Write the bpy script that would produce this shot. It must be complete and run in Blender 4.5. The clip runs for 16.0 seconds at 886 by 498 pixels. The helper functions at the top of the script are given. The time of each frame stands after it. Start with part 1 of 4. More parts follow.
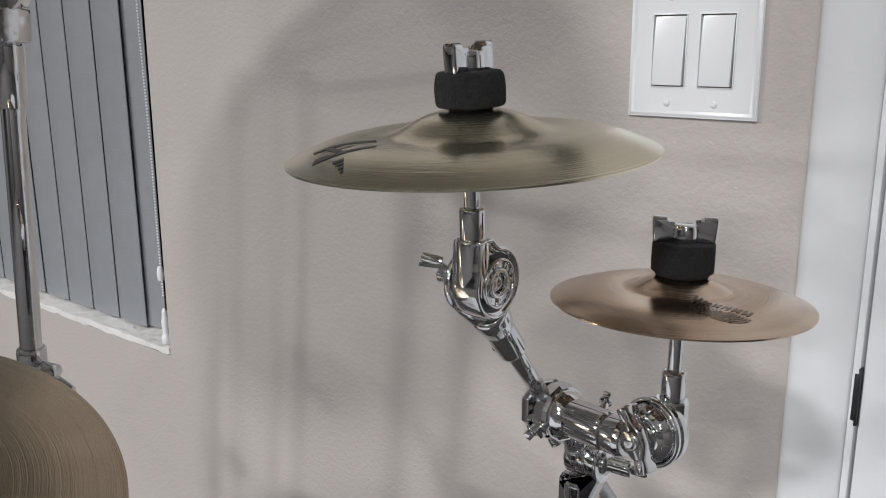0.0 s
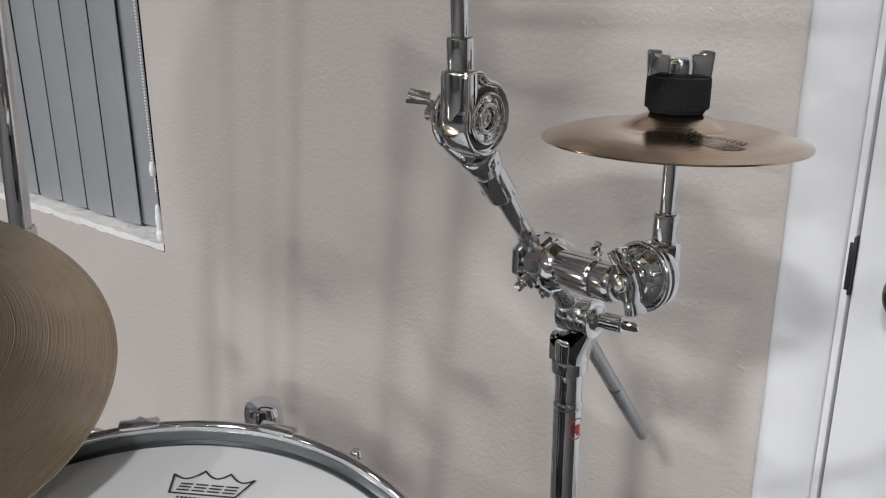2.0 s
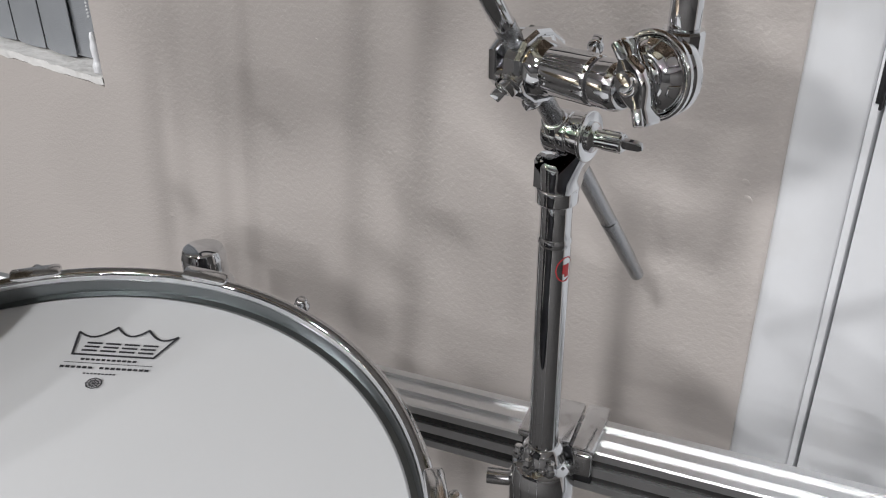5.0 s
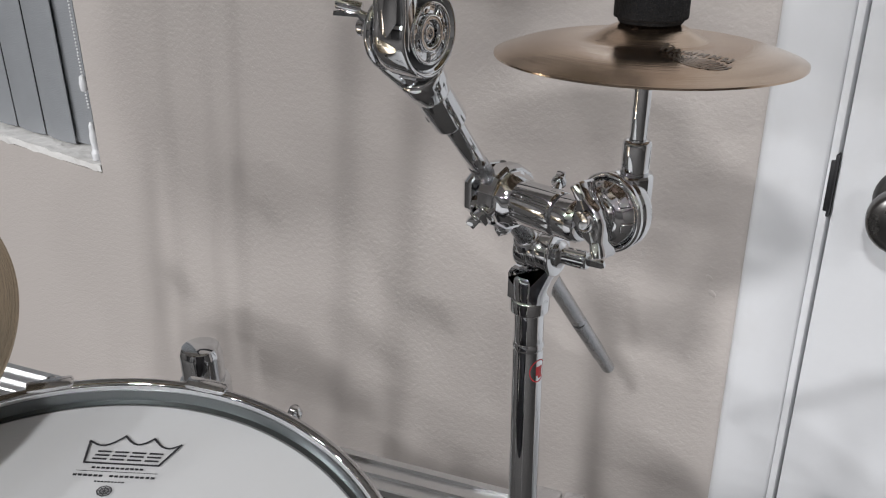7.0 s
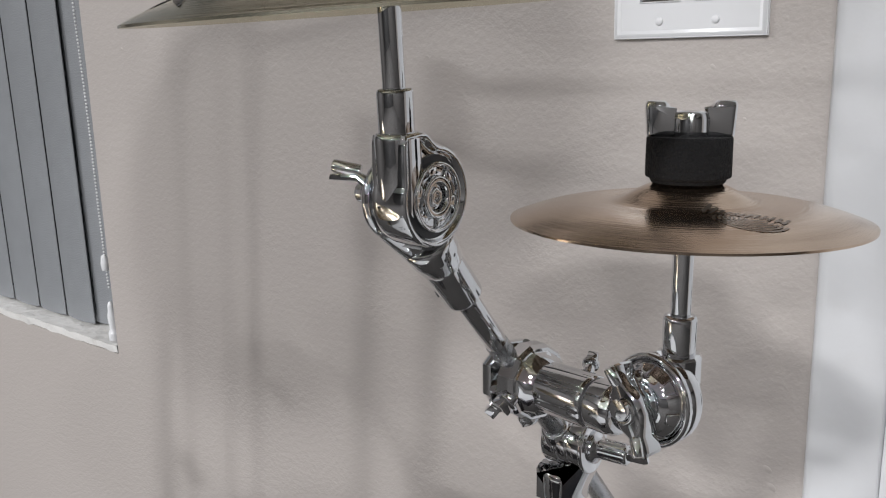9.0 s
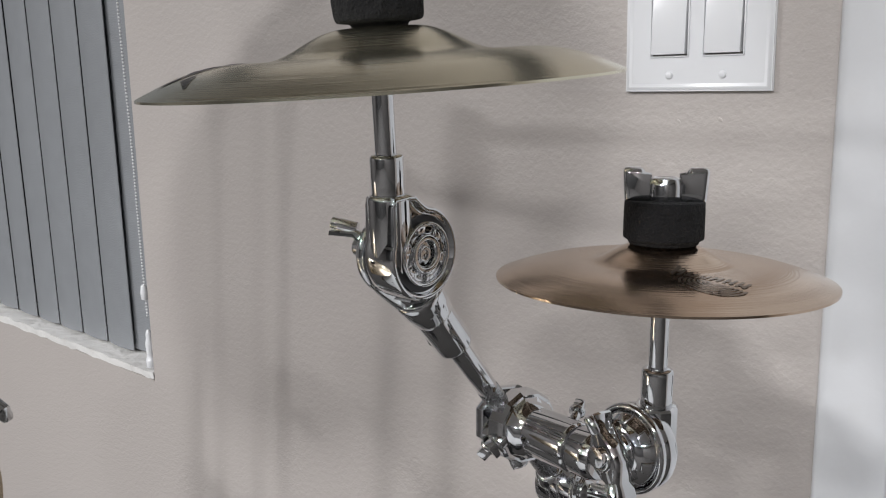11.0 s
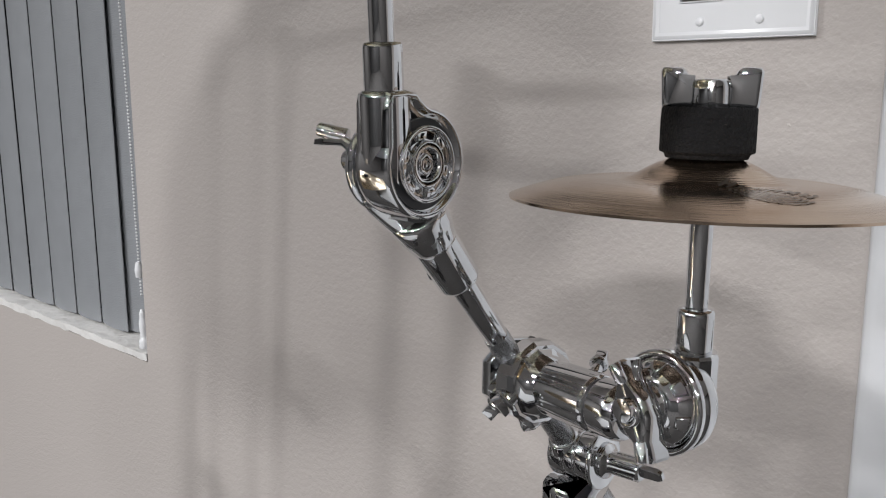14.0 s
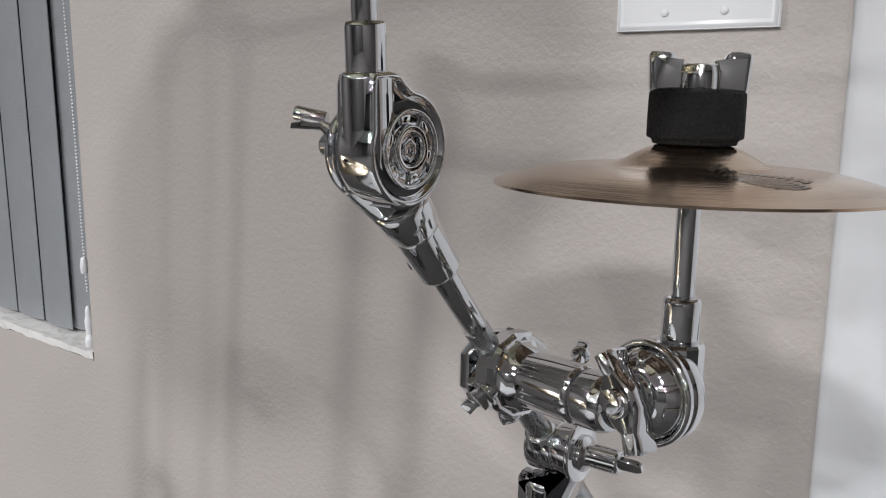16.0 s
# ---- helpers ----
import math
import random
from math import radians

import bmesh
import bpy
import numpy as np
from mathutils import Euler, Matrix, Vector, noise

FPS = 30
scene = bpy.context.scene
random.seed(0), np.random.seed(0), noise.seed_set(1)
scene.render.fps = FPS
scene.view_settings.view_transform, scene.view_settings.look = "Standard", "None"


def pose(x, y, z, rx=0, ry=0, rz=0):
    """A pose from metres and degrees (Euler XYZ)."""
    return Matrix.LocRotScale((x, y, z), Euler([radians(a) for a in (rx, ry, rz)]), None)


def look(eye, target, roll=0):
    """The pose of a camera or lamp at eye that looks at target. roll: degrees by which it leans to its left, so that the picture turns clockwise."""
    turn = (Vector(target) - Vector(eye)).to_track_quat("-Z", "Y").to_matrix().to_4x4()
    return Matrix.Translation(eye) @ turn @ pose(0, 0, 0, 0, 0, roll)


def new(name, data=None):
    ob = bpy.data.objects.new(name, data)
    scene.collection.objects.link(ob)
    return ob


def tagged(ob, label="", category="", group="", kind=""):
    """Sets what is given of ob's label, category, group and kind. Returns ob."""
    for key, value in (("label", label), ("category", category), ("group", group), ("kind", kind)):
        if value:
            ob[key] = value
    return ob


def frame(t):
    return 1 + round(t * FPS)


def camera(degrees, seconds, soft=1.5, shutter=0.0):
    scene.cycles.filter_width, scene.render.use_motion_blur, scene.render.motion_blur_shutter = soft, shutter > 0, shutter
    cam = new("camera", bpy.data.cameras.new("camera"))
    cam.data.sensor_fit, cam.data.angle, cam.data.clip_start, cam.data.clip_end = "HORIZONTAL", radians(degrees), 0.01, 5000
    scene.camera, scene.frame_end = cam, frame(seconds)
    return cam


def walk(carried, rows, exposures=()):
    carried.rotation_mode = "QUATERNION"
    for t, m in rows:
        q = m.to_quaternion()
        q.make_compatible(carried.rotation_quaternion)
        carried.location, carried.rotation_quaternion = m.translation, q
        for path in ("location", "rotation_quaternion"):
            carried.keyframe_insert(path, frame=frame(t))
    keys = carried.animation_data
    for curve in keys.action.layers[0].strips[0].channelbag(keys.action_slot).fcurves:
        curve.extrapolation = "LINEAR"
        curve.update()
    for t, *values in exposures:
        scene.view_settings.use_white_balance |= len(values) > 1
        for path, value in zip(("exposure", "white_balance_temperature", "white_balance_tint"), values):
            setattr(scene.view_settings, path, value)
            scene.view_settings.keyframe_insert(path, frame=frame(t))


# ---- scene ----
cam = camera(54.2, 16.0, 1.15)
PATH = [
    (0, (0.103, 0.011, 1.281), (-1.11, 1.526, 0.8), -0.5),
    (0.5, (0.105, 0.012, 1.279), (-1.11, 1.526, 0.796), -0.6),
    (1, (0.106, 0.014, 1.259), (-1.105, 1.523, 0.751), -0.6),
    (1.5, (0.106, 0.014, 1.245), (-1.089, 1.512, 0.671), -0.5),
    (2, (0.11, 0.012, 1.229), (-1.073, 1.49, 0.585), -0.5),
    (2.5, (0.111, 0.016, 1.219), (-1.062, 1.479, 0.523), -0.7),
    (3, (0.111, 0.019, 1.22), (-1.052, 1.476, 0.497), -0.9),
    (3.5, (0.105, 0.028, 1.216), (-1.042, 1.479, 0.455), -0.9),
    (4, (0.084, 0.056, 1.199), (-1.034, 1.483, 0.355), -1.1),
    (4.5, (0.061, 0.087, 1.178), (-1.013, 1.488, 0.238), -1.0),
    (4.7, (0.057, 0.093, 1.171), (-1.006, 1.484, 0.204), -1.0),
    (6.8, (0.075, 0.081, 1.206), (-0.971, 1.506, 0.271), -0.7),
    (7, (0.078, 0.073, 1.223), (-0.994, 1.534, 0.375), -0.7),
    (7.5, (0.074, 0.077, 1.231), (-1.024, 1.576, 0.49), -0.8),
    (8, (0.067, 0.096, 1.222), (-1.06, 1.611, 0.562), -1.2),
    (8.5, (0.058, 0.11, 1.211), (-1.116, 1.637, 0.671), -1.5),
    (8.7, (0.052, 0.117, 1.207), (-1.134, 1.648, 0.709), -1.7),
    (10.8, (0.077, 0.139, 1.2), (-1.209, 1.617, 0.799), -1.3),
    (11, (0.087, 0.122, 1.221), (-1.206, 1.596, 0.826), -1.4),
    (11.5, (0.098, 0.092, 1.266), (-1.22, 1.55, 0.894), -1.1),
    (12, (0.095, 0.09, 1.262), (-1.235, 1.541, 0.907), -1.1),
    (12.5, (0.089, 0.115, 1.232), (-1.242, 1.564, 0.877), -1.0),
    (13, (0.086, 0.132, 1.207), (-1.244, 1.583, 0.852), -0.6),
    (13.5, (0.071, 0.153, 1.183), (-1.259, 1.602, 0.821), -0.6),
    (14, (0.055, 0.161, 1.173), (-1.255, 1.623, 0.793), -0.4),
    (14.5, (0.037, 0.164, 1.164), (-1.224, 1.666, 0.772), -0.2),
    (15, (0.036, 0.163, 1.162), (-1.184, 1.698, 0.771), -0.1),
    (15.5, (0.038, 0.165, 1.161), (-1.176, 1.706, 0.77), -0.0),
    (16, (0.037, 0.16, 1.168), (-1.178, 1.701, 0.778), 0.1),
]
walk(cam, [(t, look(eye, target, roll)) for t, eye, target, roll in PATH])


# ---- light ----
world = bpy.data.worlds.new("room_world")
scene.world = world
world.use_nodes = True
world.node_tree.nodes["Background"].inputs[0].default_value = (0.9, 0.95, 1.0, 1)
world.node_tree.nodes["Background"].inputs[1].default_value = 0.02
scene.view_settings.exposure = 0.33


def ceiling_lamp(x, y, watts, size):
    data = bpy.data.lights.new("unseen_ceiling_lamp", "AREA")
    data.shape, data.size, data.energy, data.color = "DISK", size, watts, (1.0, 1.0, 1.015)
    ob = new("unseen_ceiling_lamp", data)
    ob.matrix_world = pose(x, y, 2.452)


# unseen lamps: the first three follow wall shadows, the rest are added fill
LAMPS = ((1.90, -2.40, 30), (0.28, -1.37, 36), (-1.67, -1.52, 27), (0.70, -3.40, 36), (-0.75, -3.30, 38), (2.40, -4.60, 52), (-2.70, -2.20, 64), (0.00, -5.20, 54))
for lx, ly, watts in LAMPS:
    ceiling_lamp(lx, ly, watts, 0.20)


# ---- materials ----
def nodes_of(name):
    m = bpy.data.materials.new(name)
    m.use_nodes = True
    return m, m.node_tree.nodes, m.node_tree.links, m.node_tree.nodes["Principled BSDF"]


def surface(name, color, rough, metal=0.0, vary=0.06, vary_scale=6.0, bump=0.0, bump_scale=200.0, bump2=0.0, bump2_scale=30.0, rough_vary=0.06, dirt=None, dirt_amount=0.0):
    """A paint, plastic or metal with large stains, fine grain and relief."""
    m, n, l, b = nodes_of(name)
    co = n.new("ShaderNodeTexCoord")
    geo = n.new("ShaderNodeNewGeometry")
    big = n.new("ShaderNodeTexNoise")
    big.inputs["Scale"].default_value, big.inputs["Detail"].default_value = vary_scale, 5
    l.new(geo.outputs["Position"], big.inputs["Vector"])
    fine = n.new("ShaderNodeTexNoise")
    fine.inputs["Scale"].default_value, fine.inputs["Detail"].default_value = vary_scale * 18, 3
    l.new(geo.outputs["Position"], fine.inputs["Vector"])
    mix = n.new("ShaderNodeMix")
    mix.data_type = "RGBA"
    lo = tuple(c * (1 - vary) for c in color)
    hi = tuple(min(1, c * (1 + vary)) for c in color)
    mix.inputs[6].default_value, mix.inputs[7].default_value = (*lo, 1), (*hi, 1)
    add = n.new("ShaderNodeMath")
    add.operation = "MULTIPLY_ADD"
    add.inputs[1].default_value = 0.65
    l.new(big.outputs["Fac"], add.inputs[0])
    sc = n.new("ShaderNodeMath")
    sc.operation = "MULTIPLY"
    sc.inputs[1].default_value = 0.35
    l.new(fine.outputs["Fac"], sc.inputs[0])
    l.new(sc.outputs[0], add.inputs[2])
    l.new(add.outputs[0], mix.inputs[0])
    out = mix.outputs[2]
    if dirt:
        ramp = n.new("ShaderNodeMapRange")
        ramp.inputs[1].default_value, ramp.inputs[2].default_value = 0.56, 0.72
        ramp.inputs[4].default_value = dirt_amount
        dn = n.new("ShaderNodeTexNoise")
        dn.inputs["Scale"].default_value, dn.inputs["Detail"].default_value = vary_scale * 2.3, 8
        l.new(geo.outputs["Position"], dn.inputs["Vector"])
        l.new(dn.outputs["Fac"], ramp.inputs[0])
        dm = n.new("ShaderNodeMix")
        dm.data_type = "RGBA"
        dm.inputs[7].default_value = (*dirt, 1)
        l.new(ramp.outputs[0], dm.inputs[0])
        l.new(out, dm.inputs[6])
        out = dm.outputs[2]
    l.new(out, b.inputs["Base Color"])
    b.inputs["Metallic"].default_value = metal
    rr = n.new("ShaderNodeMapRange")
    rr.inputs[3].default_value, rr.inputs[4].default_value = max(0.01, rough - rough_vary), rough + rough_vary
    l.new(big.outputs["Fac"], rr.inputs[0])
    l.new(rr.outputs[0], b.inputs["Roughness"])
    if bump or bump2:
        h1 = n.new("ShaderNodeTexNoise")
        h1.inputs["Scale"].default_value, h1.inputs["Detail"].default_value = bump_scale, 2
        l.new(geo.outputs["Position"], h1.inputs["Vector"])
        h2 = n.new("ShaderNodeTexNoise")
        h2.inputs["Scale"].default_value, h2.inputs["Detail"].default_value = bump2_scale, 2
        l.new(geo.outputs["Position"], h2.inputs["Vector"])
        b1 = n.new("ShaderNodeBump")
        b1.inputs["Distance"].default_value = bump
        l.new(h1.outputs["Fac"], b1.inputs["Height"])
        b2 = n.new("ShaderNodeBump")
        b2.inputs["Distance"].default_value = bump2
        l.new(h2.outputs["Fac"], b2.inputs["Height"])
        l.new(b1.outputs[0], b2.inputs["Normal"])
        l.new(b2.outputs[0], b.inputs["Normal"])
    return m


def bronze(name, color, dark, rough, rings, depth):
    """Lathe-turned cymbal bronze: fine concentric grooves about the object's own axis, tarnish and finger marks."""
    m, n, l, b = nodes_of(name)
    co = n.new("ShaderNodeTexCoord")
    sep = n.new("ShaderNodeSeparateXYZ")
    l.new(co.outputs["Object"], sep.inputs[0])
    com = n.new("ShaderNodeCombineXYZ")
    l.new(sep.outputs[0], com.inputs[0])
    l.new(sep.outputs[1], com.inputs[1])
    ln = n.new("ShaderNodeVectorMath")
    ln.operation = "LENGTH"
    l.new(com.outputs[0], ln.inputs[0])
    grooves = n.new("ShaderNodeTexNoise")
    grooves.noise_dimensions = "1D"
    grooves.inputs["Scale"].default_value, grooves.inputs["Detail"].default_value = rings, 3
    l.new(ln.outputs["Value"], grooves.inputs["W"])
    bands = n.new("ShaderNodeTexNoise")
    bands.noise_dimensions = "1D"
    bands.inputs["Scale"].default_value, bands.inputs["Detail"].default_value = rings * 0.22, 4
    l.new(ln.outputs["Value"], bands.inputs["W"])
    stain = n.new("ShaderNodeTexNoise")
    stain.inputs["Scale"].default_value, stain.inputs["Detail"].default_value = 22, 7
    l.new(co.outputs["Object"], stain.inputs["Vector"])
    mr = n.new("ShaderNodeMapRange")
    mr.inputs[1].default_value, mr.inputs[2].default_value = 0.35, 0.7
    l.new(stain.outputs["Fac"], mr.inputs[0])
    avg = n.new("ShaderNodeMath")
    avg.operation = "MULTIPLY_ADD"
    avg.inputs[1].default_value = 0.55
    l.new(bands.outputs["Fac"], avg.inputs[0])
    half = n.new("ShaderNodeMath")
    half.operation = "MULTIPLY"
    half.inputs[1].default_value = 0.45
    l.new(mr.outputs[0], half.inputs[0])
    l.new(half.outputs[0], avg.inputs[2])
    mix = n.new("ShaderNodeMix")
    mix.data_type = "RGBA"
    mix.inputs[6].default_value, mix.inputs[7].default_value = (*color, 1), (*dark, 1)
    l.new(avg.outputs[0], mix.inputs[0])
    l.new(mix.outputs[2], b.inputs["Base Color"])
    b.inputs["Metallic"].default_value = 1.0
    rr = n.new("ShaderNodeMapRange")
    rr.inputs[3].default_value, rr.inputs[4].default_value = rough - 0.06, rough + 0.07
    l.new(stain.outputs["Fac"], rr.inputs[0])
    l.new(rr.outputs[0], b.inputs["Roughness"])
    bu = n.new("ShaderNodeBump")
    bu.inputs["Distance"].default_value = depth
    l.new(grooves.outputs["Fac"], bu.inputs["Height"])
    l.new(bu.outputs[0], b.inputs["Normal"])
    return m


M_WALL = surface("beige_wall_paint", (0.493, 0.4535, 0.429), 0.5, 0, 0.03, 2.2, 0.0004, 380, 0.0009, 150, 0.08)
# near-black paints of the unseen walls, so that chrome reflects a dark room
M_REAR = surface("darkened_room_paint", (0.08, 0.075, 0.072), 0.6, 0, 0.04, 1.5, 0.001, 120)
M_DARK_WALL = surface("darkened_rear_paint", (0.035, 0.034, 0.034), 0.6, 0, 0.1, 1.5, 0.001, 120)
M_CEIL = surface("white_ceiling_paint", (0.78, 0.77, 0.75), 0.8, 0, 0.03, 1.5, 0.002, 60)
M_FLOOR = surface("dark_carpet", (0.045, 0.042, 0.040), 0.95, 0, 0.3, 9, 0.004, 300)
M_WHITE = surface("white_gloss_paint", (0.72, 0.73, 0.75), 0.32, 0, 0.03, 7, 0.0004, 90, 0.0012, 14, 0.08, (0.62, 0.61, 0.60), 0.25)
M_SILL = surface("white_sill_paint", (0.82, 0.81, 0.79), 0.5, 0, 0.05, 12, 0.003, 60, 0.005, 22, 0.08, (0.5, 0.47, 0.43), 0.35)
M_PLATE = surface("white_plastic", (0.82, 0.83, 0.85), 0.22, 0, 0.015, 8, 0, 0, 0, 0, 0.03)
M_SLAT = surface("grey_vinyl", (0.25, 0.262, 0.277), 0.6, 0, 0.16, 40, 0.0009, 420, 0, 0, 0.05)
M_CHROME = surface("chrome", (0.70, 0.71, 0.725), 0.03, 1, 0.02, 30, 0, 0, 0, 0, 0.02, (0.5, 0.49, 0.48), 0.15)
M_CHROME_WORN = surface("worn_chrome", (0.70, 0.705, 0.715), 0.15, 1, 0.08, 60, 0, 0, 0, 0, 0.06, (0.3, 0.29, 0.28), 0.35)
M_KNURL = surface("knurled_steel", (0.44, 0.45, 0.465), 0.24, 1, 0.12, 90, 0.0003, 900, 0, 0, 0.08)
M_ALU = surface("brushed_aluminium", (0.74, 0.745, 0.75), 0.40, 1, 0.05, 20, 0, 0, 0, 0, 0.06)
# near-black colour for the shade inside the rail's slots
M_SLOT_SHADE = surface("slot_shade", (0.022, 0.021, 0.021), 0.5, 0, 0.12, 25)
# black for real metal parts, and for painted shade in gaps and hollows
M_BLACK = surface("black_metal_and_shade", (0.018, 0.018, 0.02), 0.4, 0.0, 0.2, 30)
M_FELT = surface("black_felt", (0.006, 0.006, 0.007), 1.0, 0, 0.5, 120, 0.0015, 900, 0.002, 260, 0.0)
M_RUBBER = surface("black_rubber", (0.02, 0.021, 0.024), 0.5, 0, 0.2, 40, 0, 0, 0.001, 80)
M_HEAD = surface("coated_drum_head", (0.55, 0.557, 0.564), 0.62, 0, 0.02, 18, 0, 0, 0, 0, 0.05)
M_PRINT = surface("black_print", (0.03, 0.03, 0.035), 0.5, 0, 0.1, 60)
M_STEEL = surface("grey_steel", (0.22, 0.235, 0.24), 0.30, 1, 0.08, 40, 0, 0, 0, 0, 0.05)
M_RED = surface("red_print", (0.45, 0.03, 0.035), 0.4, 0, 0.1, 60)
M_SHELL = surface("dark_drum_shell", (0.03, 0.03, 0.035), 0.15, 0, 0.2, 20)
M_GLASS_DARK = surface("dark_night_glass", (0.01, 0.011, 0.013), 0.05, 0, 0.2, 10)
M_KNOB = surface("dark_nickel", (0.20, 0.195, 0.19), 0.28, 1, 0.12, 40)
M_CYM_UP = bronze("pale_bronze", (0.82, 0.785, 0.63), (0.64, 0.605, 0.46), 0.21, 900, 0.00012)
M_CYM_LOW = bronze("coppery_bronze", (0.70, 0.555, 0.43), (0.52, 0.39, 0.29), 0.17, 900, 0.00012)
M_CYM_BIG = bronze("brown_bronze", (0.68, 0.59, 0.455), (0.48, 0.40, 0.295), 0.23, 1100, 0.00016)
M_CYM_PRINT = surface("dark_ink_on_bronze", (0.035, 0.033, 0.032), 0.4, 0.2, 0.3, 150)
M_CYM_FADED = surface("faded_ink_on_bronze", (0.25, 0.205, 0.165), 0.28, 0.9, 0.2, 150)


# ---- mesh tools ----
def axes(o, z, x=None):
    """The pose at o whose z axis points along z."""
    z = Vector(z).normalized()
    x = Vector(x) if x else (Vector((0, 0, 1)) if abs(z.z) < 0.9 else Vector((1, 0, 0)))
    y = z.cross(x).normalized()
    x = y.cross(z).normalized()
    m = Matrix.Identity(4)
    for i in range(3):
        m[i][0], m[i][1], m[i][2], m[i][3] = x[i], y[i], z[i], o[i]
    return m


def mesh_from(bm, name, material, smooth=True, angle=38):
    bmesh.ops.recalc_face_normals(bm, faces=bm.faces)
    me = bpy.data.meshes.new(name)
    for f in bm.faces:
        f.smooth = smooth
    bm.to_mesh(me)
    bm.free()
    if smooth:
        me.set_sharp_from_angle(angle=radians(angle))
    me.materials.append(material)
    return me


def part(name, bm, material, parent=None, label="", smooth=True, angle=38):
    ob = new(name, mesh_from(bm, name, material, smooth, angle))
    if parent:
        ob.parent = parent
        ob.matrix_parent_inverse = parent.matrix_basis.inverted() if parent.parent is None else Matrix.Identity(4)
    if label:
        ob["label"] = label
    return ob


def thing(name, o, label, category, group="", m=None):
    ob = new(name)
    ob.empty_display_size = 0.02
    ob.matrix_basis = m or pose(*o)
    return tagged(ob, label, category, group)


def rounded(profile, b):
    """Cuts the inner corners of an (r, z) profile by b."""
    out = [profile[0]]
    for p, q, r in zip(profile, profile[1:], profile[2:]):
        p, q, r = Vector(p), Vector(q), Vector(r)
        d0, d1 = (p - q).length, (r - q).length
        k = min(b, d0 * 0.45, d1 * 0.45)
        if k < 1e-6:
            out.append(tuple(q))
            continue
        a0, a1 = q + (p - q) * (k / d0), q + (r - q) * (k / d1)
        mid = (a0 + a1) * 0.25 + q * 0.5
        out += [tuple(a0), tuple(mid), tuple(a1)]
    return out + [profile[-1]]


def lathe(bm, profile, m=Matrix.Identity(4), seg=40, bevel=0.0006, wobble=None):
    """Turns an (r, z) profile about the z axis of m."""
    pts = rounded(profile, bevel) if bevel else list(profile)
    rings = []
    for r, z in pts:
        if r < 1e-6:
            rings.append([bm.verts.new(m @ Vector((0, 0, z)))])
        else:
            ring = []
            for i in range(seg):
                a = 2 * math.pi * i / seg
                rr = r * (wobble(a, z) if wobble else 1)
                ring.append(bm.verts.new(m @ Vector((rr * math.cos(a), rr * math.sin(a), z))))
            rings.append(ring)
    for p, q in zip(rings, rings[1:]):
        if len(p) == 1 and len(q) == 1:
            continue
        for i in range(seg):
            j = (i + 1) % seg
            if len(p) == 1:
                bm.faces.new((p[0], q[i], q[j]))
            elif len(q) == 1:
                bm.faces.new((p[i], p[j], q[0]))
            else:
                bm.faces.new((p[i], p[j], q[j], q[i]))
    return bm


def rod(bm, a, b, r, r2=None, seg=32, bevel=0.0005):
    """A capped round bar from a to b."""
    a, b = Vector(a), Vector(b)
    n = (b - a).length
    r2 = r if r2 is None else r2
    return lathe(bm, [(0, 0), (r, 0), (r2, n), (0, n)], axes(a, b - a), seg, bevel)


def box(bm, lo, hi, m=Matrix.Identity(4), bevel=0.0, seg=2):
    x0, y0, z0 = lo
    x1, y1, z1 = hi
    v = [bm.verts.new(m @ Vector(p)) for p in ((x0, y0, z0), (x1, y0, z0), (x1, y1, z0), (x0, y1, z0), (x0, y0, z1), (x1, y0, z1), (x1, y1, z1), (x0, y1, z1))]
    fs = [bm.faces.new([v[i] for i in f]) for f in ((3, 2, 1, 0), (4, 5, 6, 7), (0, 1, 5, 4), (1, 2, 6, 5), (2, 3, 7, 6), (3, 0, 4, 7))]
    if bevel:
        es = list({e for f in fs for e in f.edges})
        bmesh.ops.bevel(bm, geom=es, offset=bevel, segments=seg, profile=0.5, affect="EDGES")
    return bm


def prism(bm, outline, depth, m=Matrix.Identity(4), bevel=0.0, seg=2):
    """Extrudes an outline in the xy plane of m from z=0 to depth."""
    lo = [bm.verts.new(m @ Vector((x, y, 0))) for x, y in outline]
    hi = [bm.verts.new(m @ Vector((x, y, depth))) for x, y in outline]
    n = len(outline)
    fs = [bm.faces.new(lo[::-1]), bm.faces.new(hi)]
    fs += [bm.faces.new((lo[i], lo[(i + 1) % n], hi[(i + 1) % n], hi[i])) for i in range(n)]
    if bevel:
        es = list({e for f in fs[:2] for e in f.edges})
        bmesh.ops.bevel(bm, geom=es, offset=bevel, segments=seg, profile=0.5, affect="EDGES")
    return bm


def arc(cx, cy, r, a0, a1, n):
    return [(cx + r * math.cos(radians(a0 + (a1 - a0) * i / n)), cy + r * math.sin(radians(a0 + (a1 - a0) * i / n))) for i in range(n + 1)]


def tube_path(bm, pts, r, seg=12):
    """A round bar along a bent line."""
    for a, b in zip(pts, pts[1:]):
        rod(bm, a, b, r, None, seg, 0.0)
    for p in pts[1:-1]:
        bmesh.ops.create_uvsphere(bm, u_segments=seg, v_segments=8, radius=r, matrix=Matrix.Translation(p))
    return bm


B = bmesh.new

# ---- the room ----
WY = 0.80
WIN_L, WIN_R, WIN_B, WIN_T = -2.30, -1.122, 0.768, 2.05
CAS = -0.1165
GAP = -0.0540


def structure(name, bm, material, label="", bevelled=False):
    return tagged(part(name, bm, material, None, "", bevelled), label or name.replace("_", " "), "", "", "structure")


